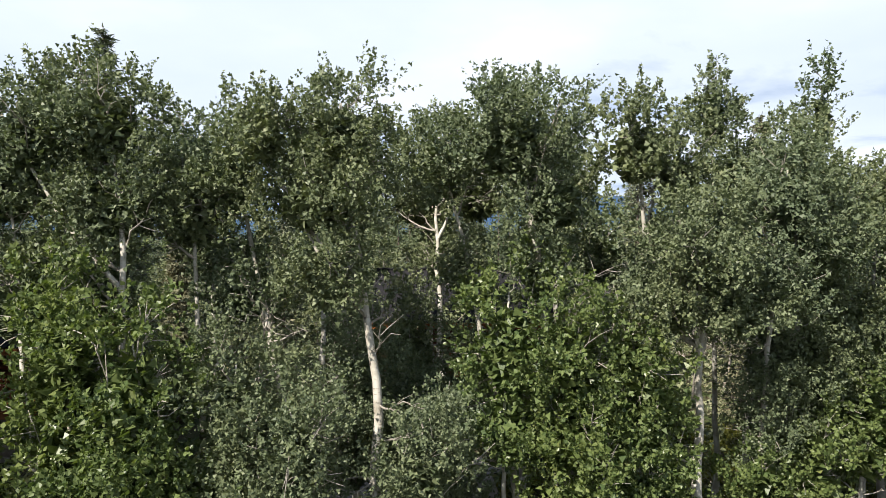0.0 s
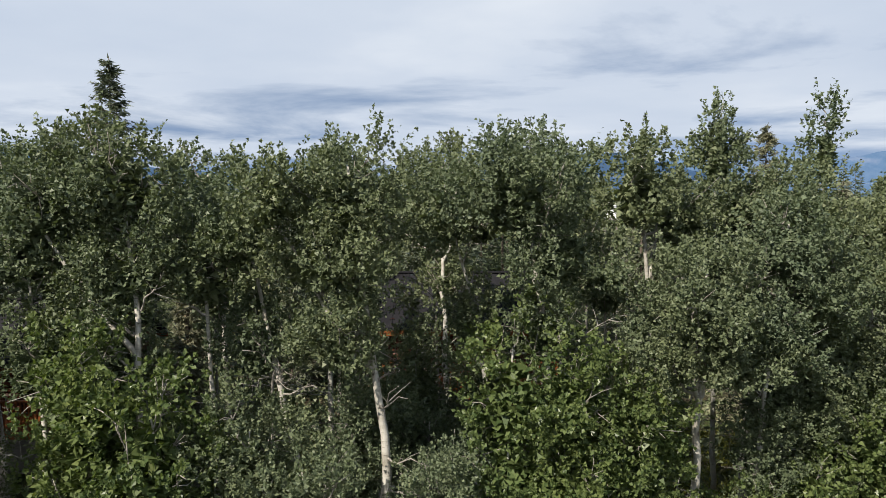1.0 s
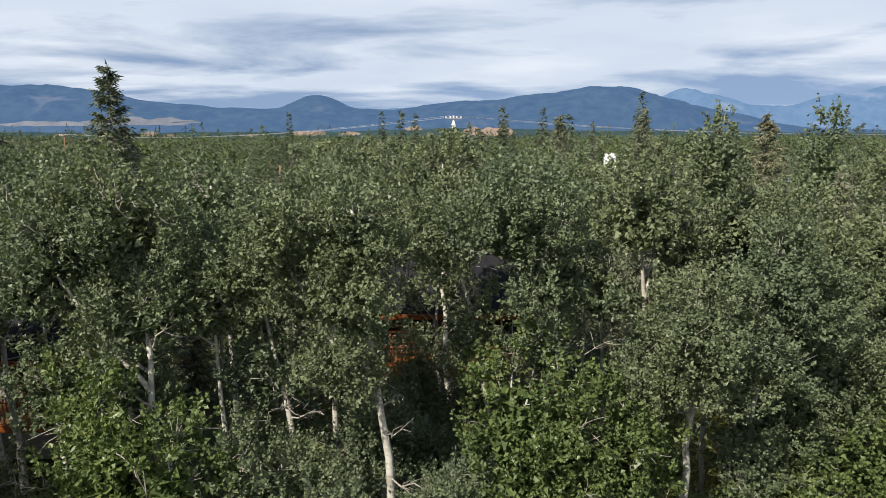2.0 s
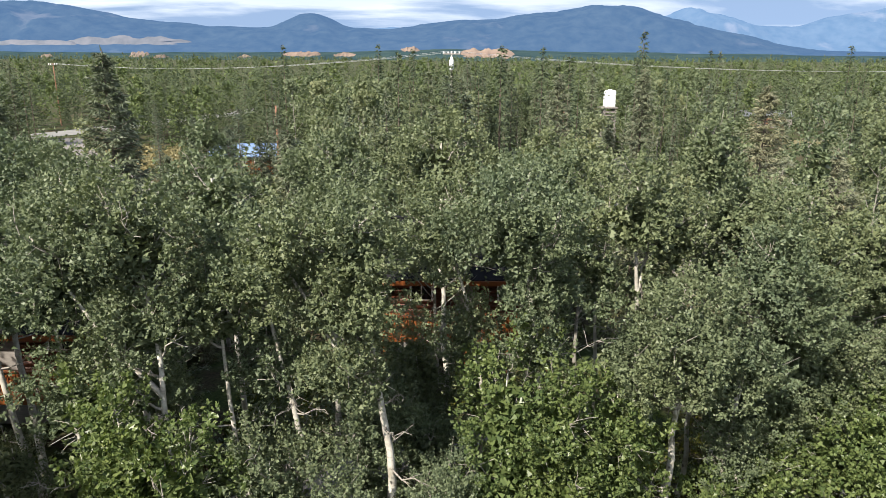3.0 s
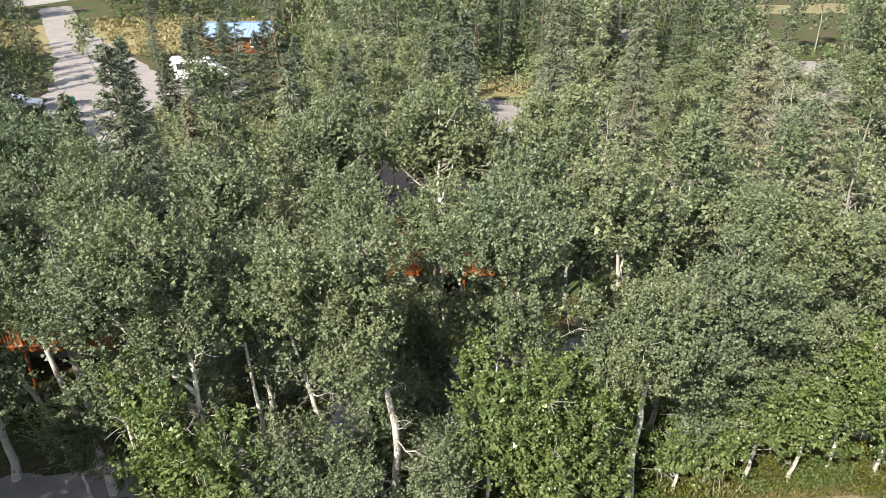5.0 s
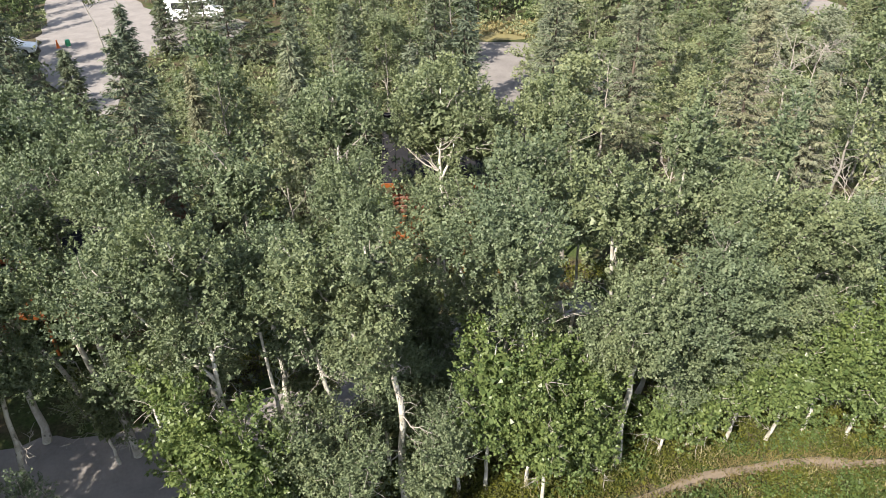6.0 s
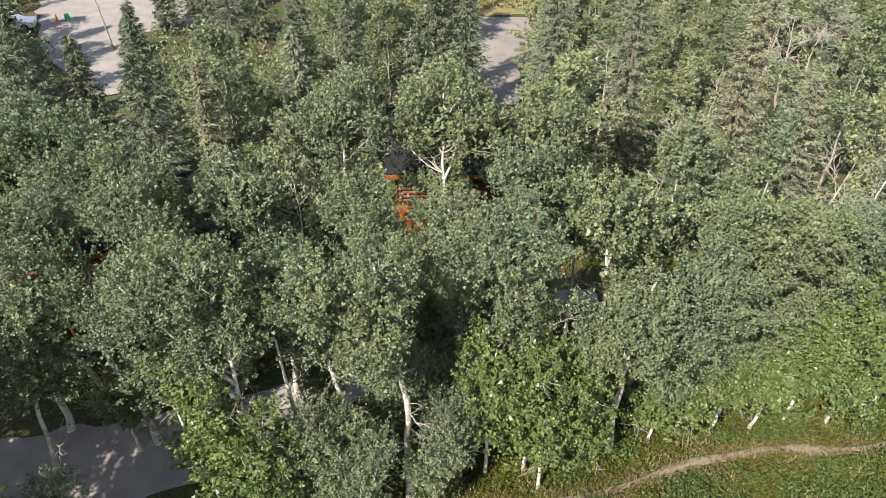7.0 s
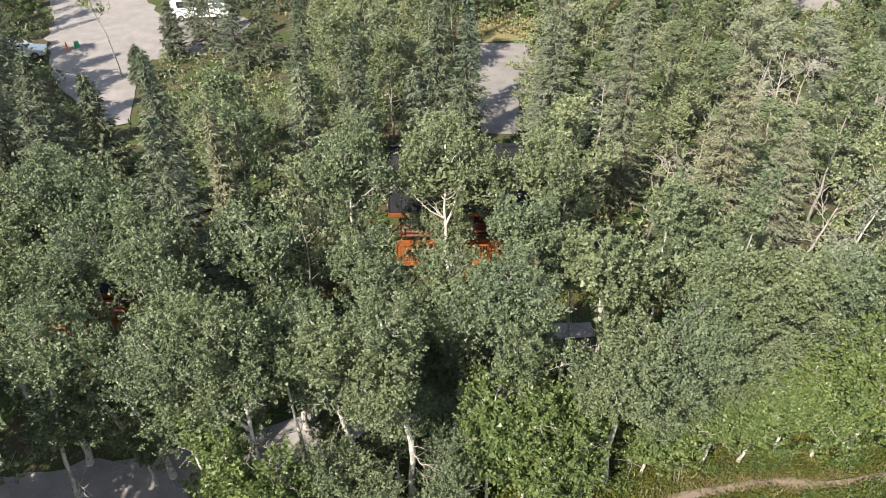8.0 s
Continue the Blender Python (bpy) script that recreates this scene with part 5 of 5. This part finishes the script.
def window(parent, x, y, z, w, h):
    bm = bmesh.new()
    for lo, hi in (((x - w / 2, y - 0.06, z), (x + w / 2, y + 0.02, z + 0.08)), ((x - w / 2, y - 0.06, z + h - 0.08), (x + w / 2, y + 0.02, z + h)), ((x - w / 2, y - 0.06, z + 0.08), (x - w / 2 + 0.08, y + 0.02, z + h - 0.08)), ((x + w / 2 - 0.08, y - 0.06, z + 0.08), (x + w / 2, y + 0.02, z + h - 0.08)), ((x - 0.03, y - 0.05, z + 0.08), (x + 0.03, y + 0.02, z + h - 0.08))):
        box(bm, lo, hi)
    frame_ob = part("window", bm, M_WHITE, parent, "white window frame with dark panes")
    for s in (-1, 1):
        bm = box(bmesh.new(), (x + (0.03 if s > 0 else -w / 2 + 0.08), y - 0.02, z + 0.08), (x + (w / 2 - 0.08 if s > 0 else -0.03), y, z + h - 0.08))
        part("pane", bm, M_DARKGLASS, frame_ob)


def gable_roof(parent, x0, x1, y0, y1, z0, z1, material, label, over=0.5, ribs=0.6):
    """Two sloping sheets with standing ribs, ridge along x."""
    ym = (y0 + y1) / 2
    drop = (z1 - z0) / (ym - y0) * over
    for side, ye in ((-1, y0 - over), (1, y1 + over)):
        bm = bmesh.new()
        a, b = Vector((0, ye, z0 - drop)), Vector((0, ym, z1))
        nrm = Vector((0, side * (z1 - z0 + drop), abs(ym - ye))).normalized()
        vs = [bm.verts.new(p) for p in (Vector((x0 - over, a.y, a.z)), Vector((x1 + over, a.y, a.z)), Vector((x1 + over, b.y, b.z)), Vector((x0 - over, b.y, b.z)))]
        lo = [bm.verts.new(v.co - nrm * 0.12) for v in vs]
        for q in ((0, 1, 2, 3),):
            bm.faces.new([vs[i] for i in q])
            bm.faces.new([lo[i] for i in reversed(q)])
        for i in range(4):
            bm.faces.new((vs[i], lo[i], lo[(i + 1) % 4], vs[(i + 1) % 4]))
        bmesh.ops.recalc_face_normals(bm, faces=bm.faces)
        sheet = part("roof", bm, material, parent, label)
        n = int((x1 - x0 + 2 * over) / ribs)
        for i in range(n + 1):
            x = x0 - over + 0.04 + i * (x1 - x0 + 2 * over - 0.08) / n
            part("rib", beam(bmesh.new(), Vector((x, a.y, a.z)) + nrm * 0.02, Vector((x, b.y, b.z)) + nrm * 0.02, 0.05, 0.04), material, sheet)
    bm = beam(bmesh.new(), (x0 - over, ym, z1 + 0.02), (x1 + over, ym, z1 + 0.02), 0.3, 0.07)
    part("ridge_cap", bm, material, parent)


def gable_end(parent, x, y0, y1, z0, z1, material):
    bm = bmesh.new()
    rows = [(y0, z0), (y1, z0), ((y0 + y1) / 2, z1)]
    a = [bm.verts.new((x - 0.06, y, z)) for y, z in rows]
    b = [bm.verts.new((x + 0.06, y, z)) for y, z in rows]
    bm.faces.new(a)
    bm.faces.new(b[::-1])
    for i in range(3):
        bm.faces.new((a[i], b[i], b[(i + 1) % 3], a[(i + 1) % 3]))
    bmesh.ops.recalc_face_normals(bm, faces=bm.faces)
    part("gable", bm, material, parent)


def deck(parent, x0, x1, y0, y1, z):
    """A raised board deck on posts, with a railing along its front."""
    n = int((y1 - y0) / 0.15)
    for i in range(n):
        y = y0 + i * 0.15
        part("deck_board", box(bmesh.new(), (x0, y, z - 0.04), (x1, y + 0.14, z)), M_ORANGE, parent)
    part("fascia", box(bmesh.new(), (x0 - 0.02, y0 - 0.05, z - 0.26), (x1 + 0.02, y0 - 0.005, z + 0.01), 0.01), M_ORANGE, parent, "orange-stained deck fascia board")
    k = max(2, int((x1 - x0) / 1.8))
    for i in range(k + 1):
        x = x0 + 0.06 + i * (x1 - x0 - 0.12) / k
        part("post", box(bmesh.new(), (x - 0.06, y0, GROUND - 0.1), (x + 0.06, y0 + 0.12, z + 1.0), 0.01), M_ORANGE, parent)
    part("handrail", box(bmesh.new(), (x0, y0 - 0.02, z + 1.0), (x1, y0 + 0.12, z + 1.05), 0.008), M_ORANGE, parent)
    m = int((x1 - x0) / 0.14)
    for i in range(m):
        x = x0 + 0.1 + i * 0.14
        part("baluster", box(bmesh.new(), (x, y0 + 0.03, z), (x + 0.04, y0 + 0.07, z + 1.0)), M_ORANGE, parent)


def cabin(x0, x1, y0, y1, floor_z, eave, top, label):
    """A log cabin over a dark open base, with a deck in front."""
    ob = thing("log_cabin", (0, 0, 0), label, "cabin", "log cabins")
    part("foundation", box(bmesh.new(), (x0 + 0.3, y0 + 0.4, GROUND - 0.3), (x1 - 0.3, y1 - 0.3, floor_z), 0.02), M_GREYWOOD, ob, "shaded grey base wall")
    log_wall(ob, x0 - 0.2, x1 + 0.2, y0, floor_z, eave, M_LOG)
    log_wall(ob, x0 - 0.2, x1 + 0.2, y1, floor_z, eave, M_LOG)
    log_wall(ob, y0 - 0.2, y1 + 0.2, x0, floor_z + 0.12, eave, M_LOG, "y")
    log_wall(ob, y0 - 0.2, y1 + 0.2, x1, floor_z + 0.12, eave, M_LOG, "y")
    gable_end(ob, x0, y0, y1, eave, top, M_LOG)
    gable_end(ob, x1, y0, y1, eave, top, M_LOG)
    gable_roof(ob, x0, x1, y0, y1, eave + 0.05, top + 0.1, M_ROOF, "charcoal grey ribbed metal roof", 0.7)
    for y in (y0 - 0.7, y1 + 0.7):
        drop = (top - eave + 0.05) / (y1 - y0) * 2 * 0.7
        part("fascia", box(bmesh.new(), (x0 - 0.7, y - (0.05 if y < y0 else -0.005), eave - drop - 0.22), (x1 + 0.7, y + (-0.005 if y < y0 else 0.05), eave - drop + 0.02), 0.01), M_ORANGE, ob, "orange-stained eave board")
    mid = (x0 + x1) / 2
    for x in (mid - (x1 - x0) * 0.3, mid + (x1 - x0) * 0.3):
        window(ob, x, y0 - 0.14, floor_z + 0.95, 1.1, 1.0)
    d = part("door", box(bmesh.new(), (mid - 0.45, y0 - 0.17, floor_z), (mid + 0.45, y0 - 0.11, floor_z + 2.03), 0.015), M_GREYWOOD, ob, "grey weathered cabin door")
    part("door_handle", box(bmesh.new(), (mid + 0.32, y0 - 0.23, floor_z + 1.0), (mid + 0.40, y0 - 0.17, floor_z + 1.04), 0.008), M_STEEL, d)
    deck(ob, x0 - 0.3, x1 + 0.3, y0 - 2.2, y0 - 0.2, floor_z)
    return ob


cabin(-20.5, -13.4, 25.0, 30.5, 1.9, 4.1, 5.6, "red-brown log cabin with orange railed deck under aspens")
cabin(-2.5, 4.4, 31.4, 36.4, 1.7, 4.3, 6.0, "red-brown log cabin with charcoal roof among aspens")


def blue_cabin():
    ob = thing("blue_roofed_cabin", (-25.0, 87.0, GROUND), "orange wooden cabin with light blue metal roof", "cabin")
    part("wall", box(bmesh.new(), (-3.7, 0, 0), (3.7, 5.0, 2.5), 0.02), M_ORANGE, ob, "orange-stained plank walls")
    for i in range(8):
        part("plank", box(bmesh.new(), (-3.72, -0.03, 0.10 + i * 0.30), (3.72, 0.0, 0.38 + i * 0.30)), M_ORANGE, ob)
    gable_end(ob, -3.7, 0, 5.0, 2.5, 3.4, M_ORANGE)
    gable_end(ob, 3.7, 0, 5.0, 2.5, 3.4, M_ORANGE)
    gable_roof(ob, -3.7, 3.7, 0, 5.0, 2.55, 3.5, M_BLUEROOF, "light blue ribbed metal roof", 0.6, 0.5)
    window(ob, -2.1, -0.05, 1.0, 1.2, 1.0)
    window(ob, 2.1, -0.05, 1.0, 1.2, 1.0)
    part("door", box(bmesh.new(), (-0.45, -0.08, 0.1), (0.45, -0.035, 2.1), 0.015), M_GREYWOOD, ob, "grey cabin door")


blue_cabin()


def far_shed():
    ob = thing("far_shed", (68, 148, ground_z(68, 148)), "long low grey weathered shed at the far meadow", "shed")
    part("wall", box(bmesh.new(), (-5, 0, -0.3), (5, 4, 2.6), 0.02), M_GREYWOOD, ob)
    for i in range(3):
        part("door", box(bmesh.new(), (-4 + i * 3, -0.06, 0), (-2.4 + i * 3, -0.01, 2.1), 0.02), M_POLE, ob, "brown plank door")
    gable_roof(ob, -5, 5, 0, 4, 2.6, 3.5, M_STEEL, "pale metal roof", 0.4, 0.8)


far_shed()


# ---- tank tower ----
def tank_tower():
    x, y = 24.0, 103.0
    g = ground_z(x, y)
    ob = thing("tank_tower", (x, y, g), "tower of stacked grey timbers that carries a tank", "tower")
    for i in range(30):
        z = 0.1 + i * 0.235
        for s in (-1, 1):
            a, b = ((-1.0, s * 0.8, z), (1.0, s * 0.8, z)) if i % 2 == 0 else ((s * 0.8, -1.0, z), (s * 0.8, 1.0, z))
            part("timber", beam(bmesh.new(), a, b, 0.18, 0.16), M_GREYWOOD, ob)
    for sx in (-0.72, 0.72):
        for sy in (-0.72, 0.72):
            part("leg", box(bmesh.new(), (sx - 0.08, sy - 0.08, -0.2), (sx + 0.08, sy + 0.08, 7.2), 0.01), M_GREYWOOD, ob)
    part("platform", box(bmesh.new(), (-1.5, -1.1, 7.2), (1.1, 1.1, 7.35), 0.02), M_GREYWOOD, ob)
    t = thing("water_tank", (x, y, g + 7.35), "white rounded plastic water tank on the tower", "tank")
    bm = box(bmesh.new(), (-0.75, -0.75, 0), (0.75, 0.75, 2.35), 0.14)
    part("body", bm, M_WHITE, t)
    for z in (0.5, 1.1, 1.7):
        part("band", box(bmesh.new(), (-0.77, -0.77, z), (0.77, 0.77, z + 0.07), 0.02), M_WHITE, t)
    bm = bmesh.new()
    bmesh.ops.create_cone(bm, cap_ends=True, segments=14, radius1=0.3, radius2=0.26, depth=0.14, matrix=Matrix.Translation((0, 0, 2.42)))
    part("lid", bm, M_WHITE, t)


tank_tower()


# ---- poles and lines ----
def utility_pole(x, y, tall, arm, label, material=M_POLE, radius=0.15):
    g = ground_z(x, y)
    ob = thing("utility_pole", (x, y, g), label, "pole", "power line poles")
    u = np.linspace(0, 1, 6)
    part_np("pole", tube(np.stack([0 * u, 0 * u, -0.3 + (tall + 0.3) * u], 1), radius * (1 - 0.35 * u), 10), material, ob, smooth=True)
    ends = []
    if arm:
        part("crossarm", box(bmesh.new(), (-arm, -0.22, tall - 0.45), (arm, -0.10, tall - 0.30), 0.01), M_GREYWOOD, ob)
        for k in (-1, -0.45, 0.45, 1):
            bm = bmesh.new()
            bmesh.ops.create_cone(bm, cap_ends=True, segments=8, radius1=0.08, radius2=0.05, depth=0.25, matrix=Matrix.Translation((k * arm * 0.93, -0.16, tall - 0.175)))
            part("insulator", bm, M_WHITE, ob)
            ends.append((x + k * arm * 0.93, y - 0.16, g + tall - 0.05))
    return ends


def transformer(x, y, z):
    ob = thing("transformer", (x, y, z), "pale grey pole transformer can on the power pole", "transformer")
    part_np("can", tube(np.array([(0, 0, 0), (0, 0, 0.06), (0, 0, 1.25), (0, 0, 1.35)]), [0.24, 0.29, 0.29, 0.18], 14), M_WHITE, ob, smooth=True)
    part("bracket", box(bmesh.new(), (-0.06, 0.24, 0.35), (0.06, 0.42, 1.0), 0.01), M_STEEL, ob)
    for s in (-0.12, 0.12):
        part_np("bushing", tube(np.array([(s, 0, 1.3), (s, 0, 1.45), (s, 0, 1.6)]), [0.05, 0.06, 0.03], 8), M_WHITE, ob)


transformer(1.1, 96.55, ground_z(1.1, 97) + 12.6)
main_pole = utility_pole(1.1, 97.0, 15.0, 1.1, "pale power pole with crossarm and insulators", M_PALEPOLE, 0.17)
west_pole = utility_pole(-79.0, 147.0, 12.6, 0.9, "brown wooden power pole at the road")
east_pole = utility_pole(92.0, 104.0, 13.4, 1.1, "brown wooden power pole beyond the tower")
utility_pole(-18.6, 79.0, 9.0, 0, "short brown pole behind the cabin")
utility_pole(15.6, 92.0, 9.5, 0, "short brown pole among spruces")
for a_set, b_set in ((main_pole, west_pole), (main_pole, east_pole)):
    for a, b in zip(a_set[:1] + a_set[2:], b_set[:1] + b_set[2:]):
        k = np.linspace(0, 1, 25)[:, None]
        line = np.array(a) + (np.array(b) - np.array(a)) * k - np.array([0, 0, 1.6]) * 4 * k * (1 - k)
        wire = part_np("power_line", tube(line, np.full(25, 0.010), 4), M_WIRE, smooth=True)
        tagged(wire, "thin bright sagging power line between poles", "cable", "power lines")


# ---- vehicles and small things at the lot ----
def wheel(parent, x, y, r):
    rot = pose(x, y, r, 90)
    bm = bmesh.new()
    bmesh.ops.create_cone(bm, cap_ends=True, segments=18, radius1=r, radius2=r, depth=0.22, matrix=rot)
    bmesh.ops.bevel(bm, geom=[e for e in bm.edges if len(e.link_faces) == 2 and any(len(f.verts) > 6 for f in e.link_faces)], offset=0.04, segments=1, affect="EDGES")
    w = part("wheel", bm, M_RUBBER, parent, "black tyre")
    bm = bmesh.new()
    bmesh.ops.create_cone(bm, cap_ends=True, segments=14, radius1=r * 0.6, radius2=r * 0.5, depth=0.25, matrix=rot)
    part("rim", bm, M_STEEL, w, "steel rim")


def vehicle(name, at, turn, outline, width, label, category, glass, paint):
    """A body from a side outline, narrowed above the waist, with glass and wheels."""
    ob = thing(name, at, label, category, "parked vehicles", turn)
    bm = bmesh.new()
    rows = []
    for s, inset in ((-1, 0.0), (1, 0.0)):
        rows.append([bm.verts.new((x, s * (width / 2 - (0.12 if z > 1.1 else 0.0)), z)) for x, z in outline])
    n = len(outline)
    bm.faces.new(rows[0])
    bm.faces.new(rows[1][::-1])
    for i in range(n):
        bm.faces.new((rows[0][i], rows[1][i], rows[1][(i + 1) % n], rows[0][(i + 1) % n]))
    bmesh.ops.recalc_face_normals(bm, faces=bm.faces)
    bmesh.ops.bevel(bm, geom=list(bm.edges), offset=0.05, segments=2, affect="EDGES")
    part("body", bm, paint, ob)
    for lo, hi in glass:
        part("window", box(bmesh.new(), lo, hi, 0.02), M_DARKGLASS, ob, "dark tinted window")
    xs = [p[0] for p in outline]
    for x in (min(xs) + 0.95, max(xs) - 1.0):
        for s in (-1, 1):
            wheel(ob, x, s * (width / 2 - 0.08), 0.34)
    for s in (-1, 1):
        part("headlight", box(bmesh.new(), (max(xs) - 0.03, s * 0.7 - 0.15, 0.75), (max(xs) + 0.02, s * 0.7 + 0.15, 0.95), 0.02), M_STEEL, ob, "clear headlight")
        part("tail_light", box(bmesh.new(), (min(xs) - 0.02, s * 0.8 - 0.07, 0.9), (min(xs) + 0.03, s * 0.8 + 0.07, 1.3), 0.02), M_CONE, ob, "red tail light")
        part("mirror", box(bmesh.new(), (max(xs) - 1.45, s * (width / 2 + 0.1) - 0.1, 1.25), (max(xs) - 1.33, s * (width / 2 + 0.1) + 0.1, 1.5), 0.03), M_RUBBER, ob, "black wing mirror")
    return ob


VAN = [(-2.9, 0.35), (2.85, 0.35), (2.95, 0.95), (2.1, 1.3), (1.35, 2.35), (-2.85, 2.5)]
vehicle("van", (-25.8, 74.5, ground_z(-25.8, 74.5) + 0.08), 8, VAN, 2.0, "white panel van parked on the gravel by the cabin", "van",
        [((-2.93, -0.75, 1.45), (-2.86, 0.75, 2.15)), ((-2.2, -0.945, 1.4), (-0.6, -0.90, 2.05)), ((-0.4, -0.945, 1.4), (1.0, -0.90, 2.05)), ((-2.2, 0.90, 1.4), (1.0, 0.945, 2.05))], M_WHITE)
CAR = [(-2.2, 0.3), (2.15, 0.3), (2.25, 0.75), (1.1, 0.95), (0.4, 1.5), (-1.4, 1.55), (-2.2, 1.0)]
vehicle("car", (-39.8, 63.6, ground_z(-39.8, 63.6) + 0.0), 20, CAR, 1.75, "small white car parked at the lot's edge under trees", "car",
        [((-1.3, -0.80, 1.05), (0.3, -0.755, 1.42)), ((-1.3, 0.755, 1.05), (0.3, 0.80, 1.42))], M_WHITE)


def cone(x, y):
    ob = thing("traffic_cone", (x, y, ground_z(x, y) + 0.05), "orange plastic traffic cone on the gravel", "cone")
    part("base", box(bmesh.new(), (-0.2, -0.2, 0), (0.2, 0.2, 0.05), 0.01), M_CONE, ob)
    bm = bmesh.new()
    bmesh.ops.create_cone(bm, cap_ends=True, segments=14, radius1=0.15, radius2=0.04, depth=0.75, matrix=Matrix.Translation((0, 0, 0.42)))
    part("cone", bm, M_CONE, ob)


def barrel(x, y):
    ob = thing("barrel", (x, y, ground_z(x, y) + 0.05), "green plastic barrel beside the lot", "barrel")
    u = np.linspace(0, 1, 7)
    part_np("body", tube(np.stack([0 * u, 0 * u, 0.6 * u], 1), 0.2 + 0.04 * np.sin(u * np.pi), 14), M_GREEN, ob, smooth=True)
    part_np("lid", tube(np.array([(0, 0, 0.6), (0, 0, 0.63), (0, 0, 0.65)]), [0.19, 0.19, 0.15], 14), M_GREEN, ob)


cone(-36.3, 65.4)
barrel(-35.6, 66.0)


def boulder(seed, x, y, size):
    bm = bmesh.new()
    bmesh.ops.create_icosphere(bm, subdivisions=3, radius=size)
    for v in bm.verts:
        v.co *= 1 + 0.35 * noise.noise(v.co * (1.6 / size) + Vector((seed, 0, 0)))
        v.co.z *= 0.7
    ob = part("boulder", bm, M_BOULDER)
    ob.location = (x, y, ground_z(x, y) + size * 0.35)
    tagged(ob, "grey rounded boulder half sunk beside the drive", "boulder", "boulders")


for i, (x, y, s) in enumerate([(0.9, 21.0, 0.9), (15.9, 20.2, 0.5)]):
    boulder(i * 7.0, x, y, s)
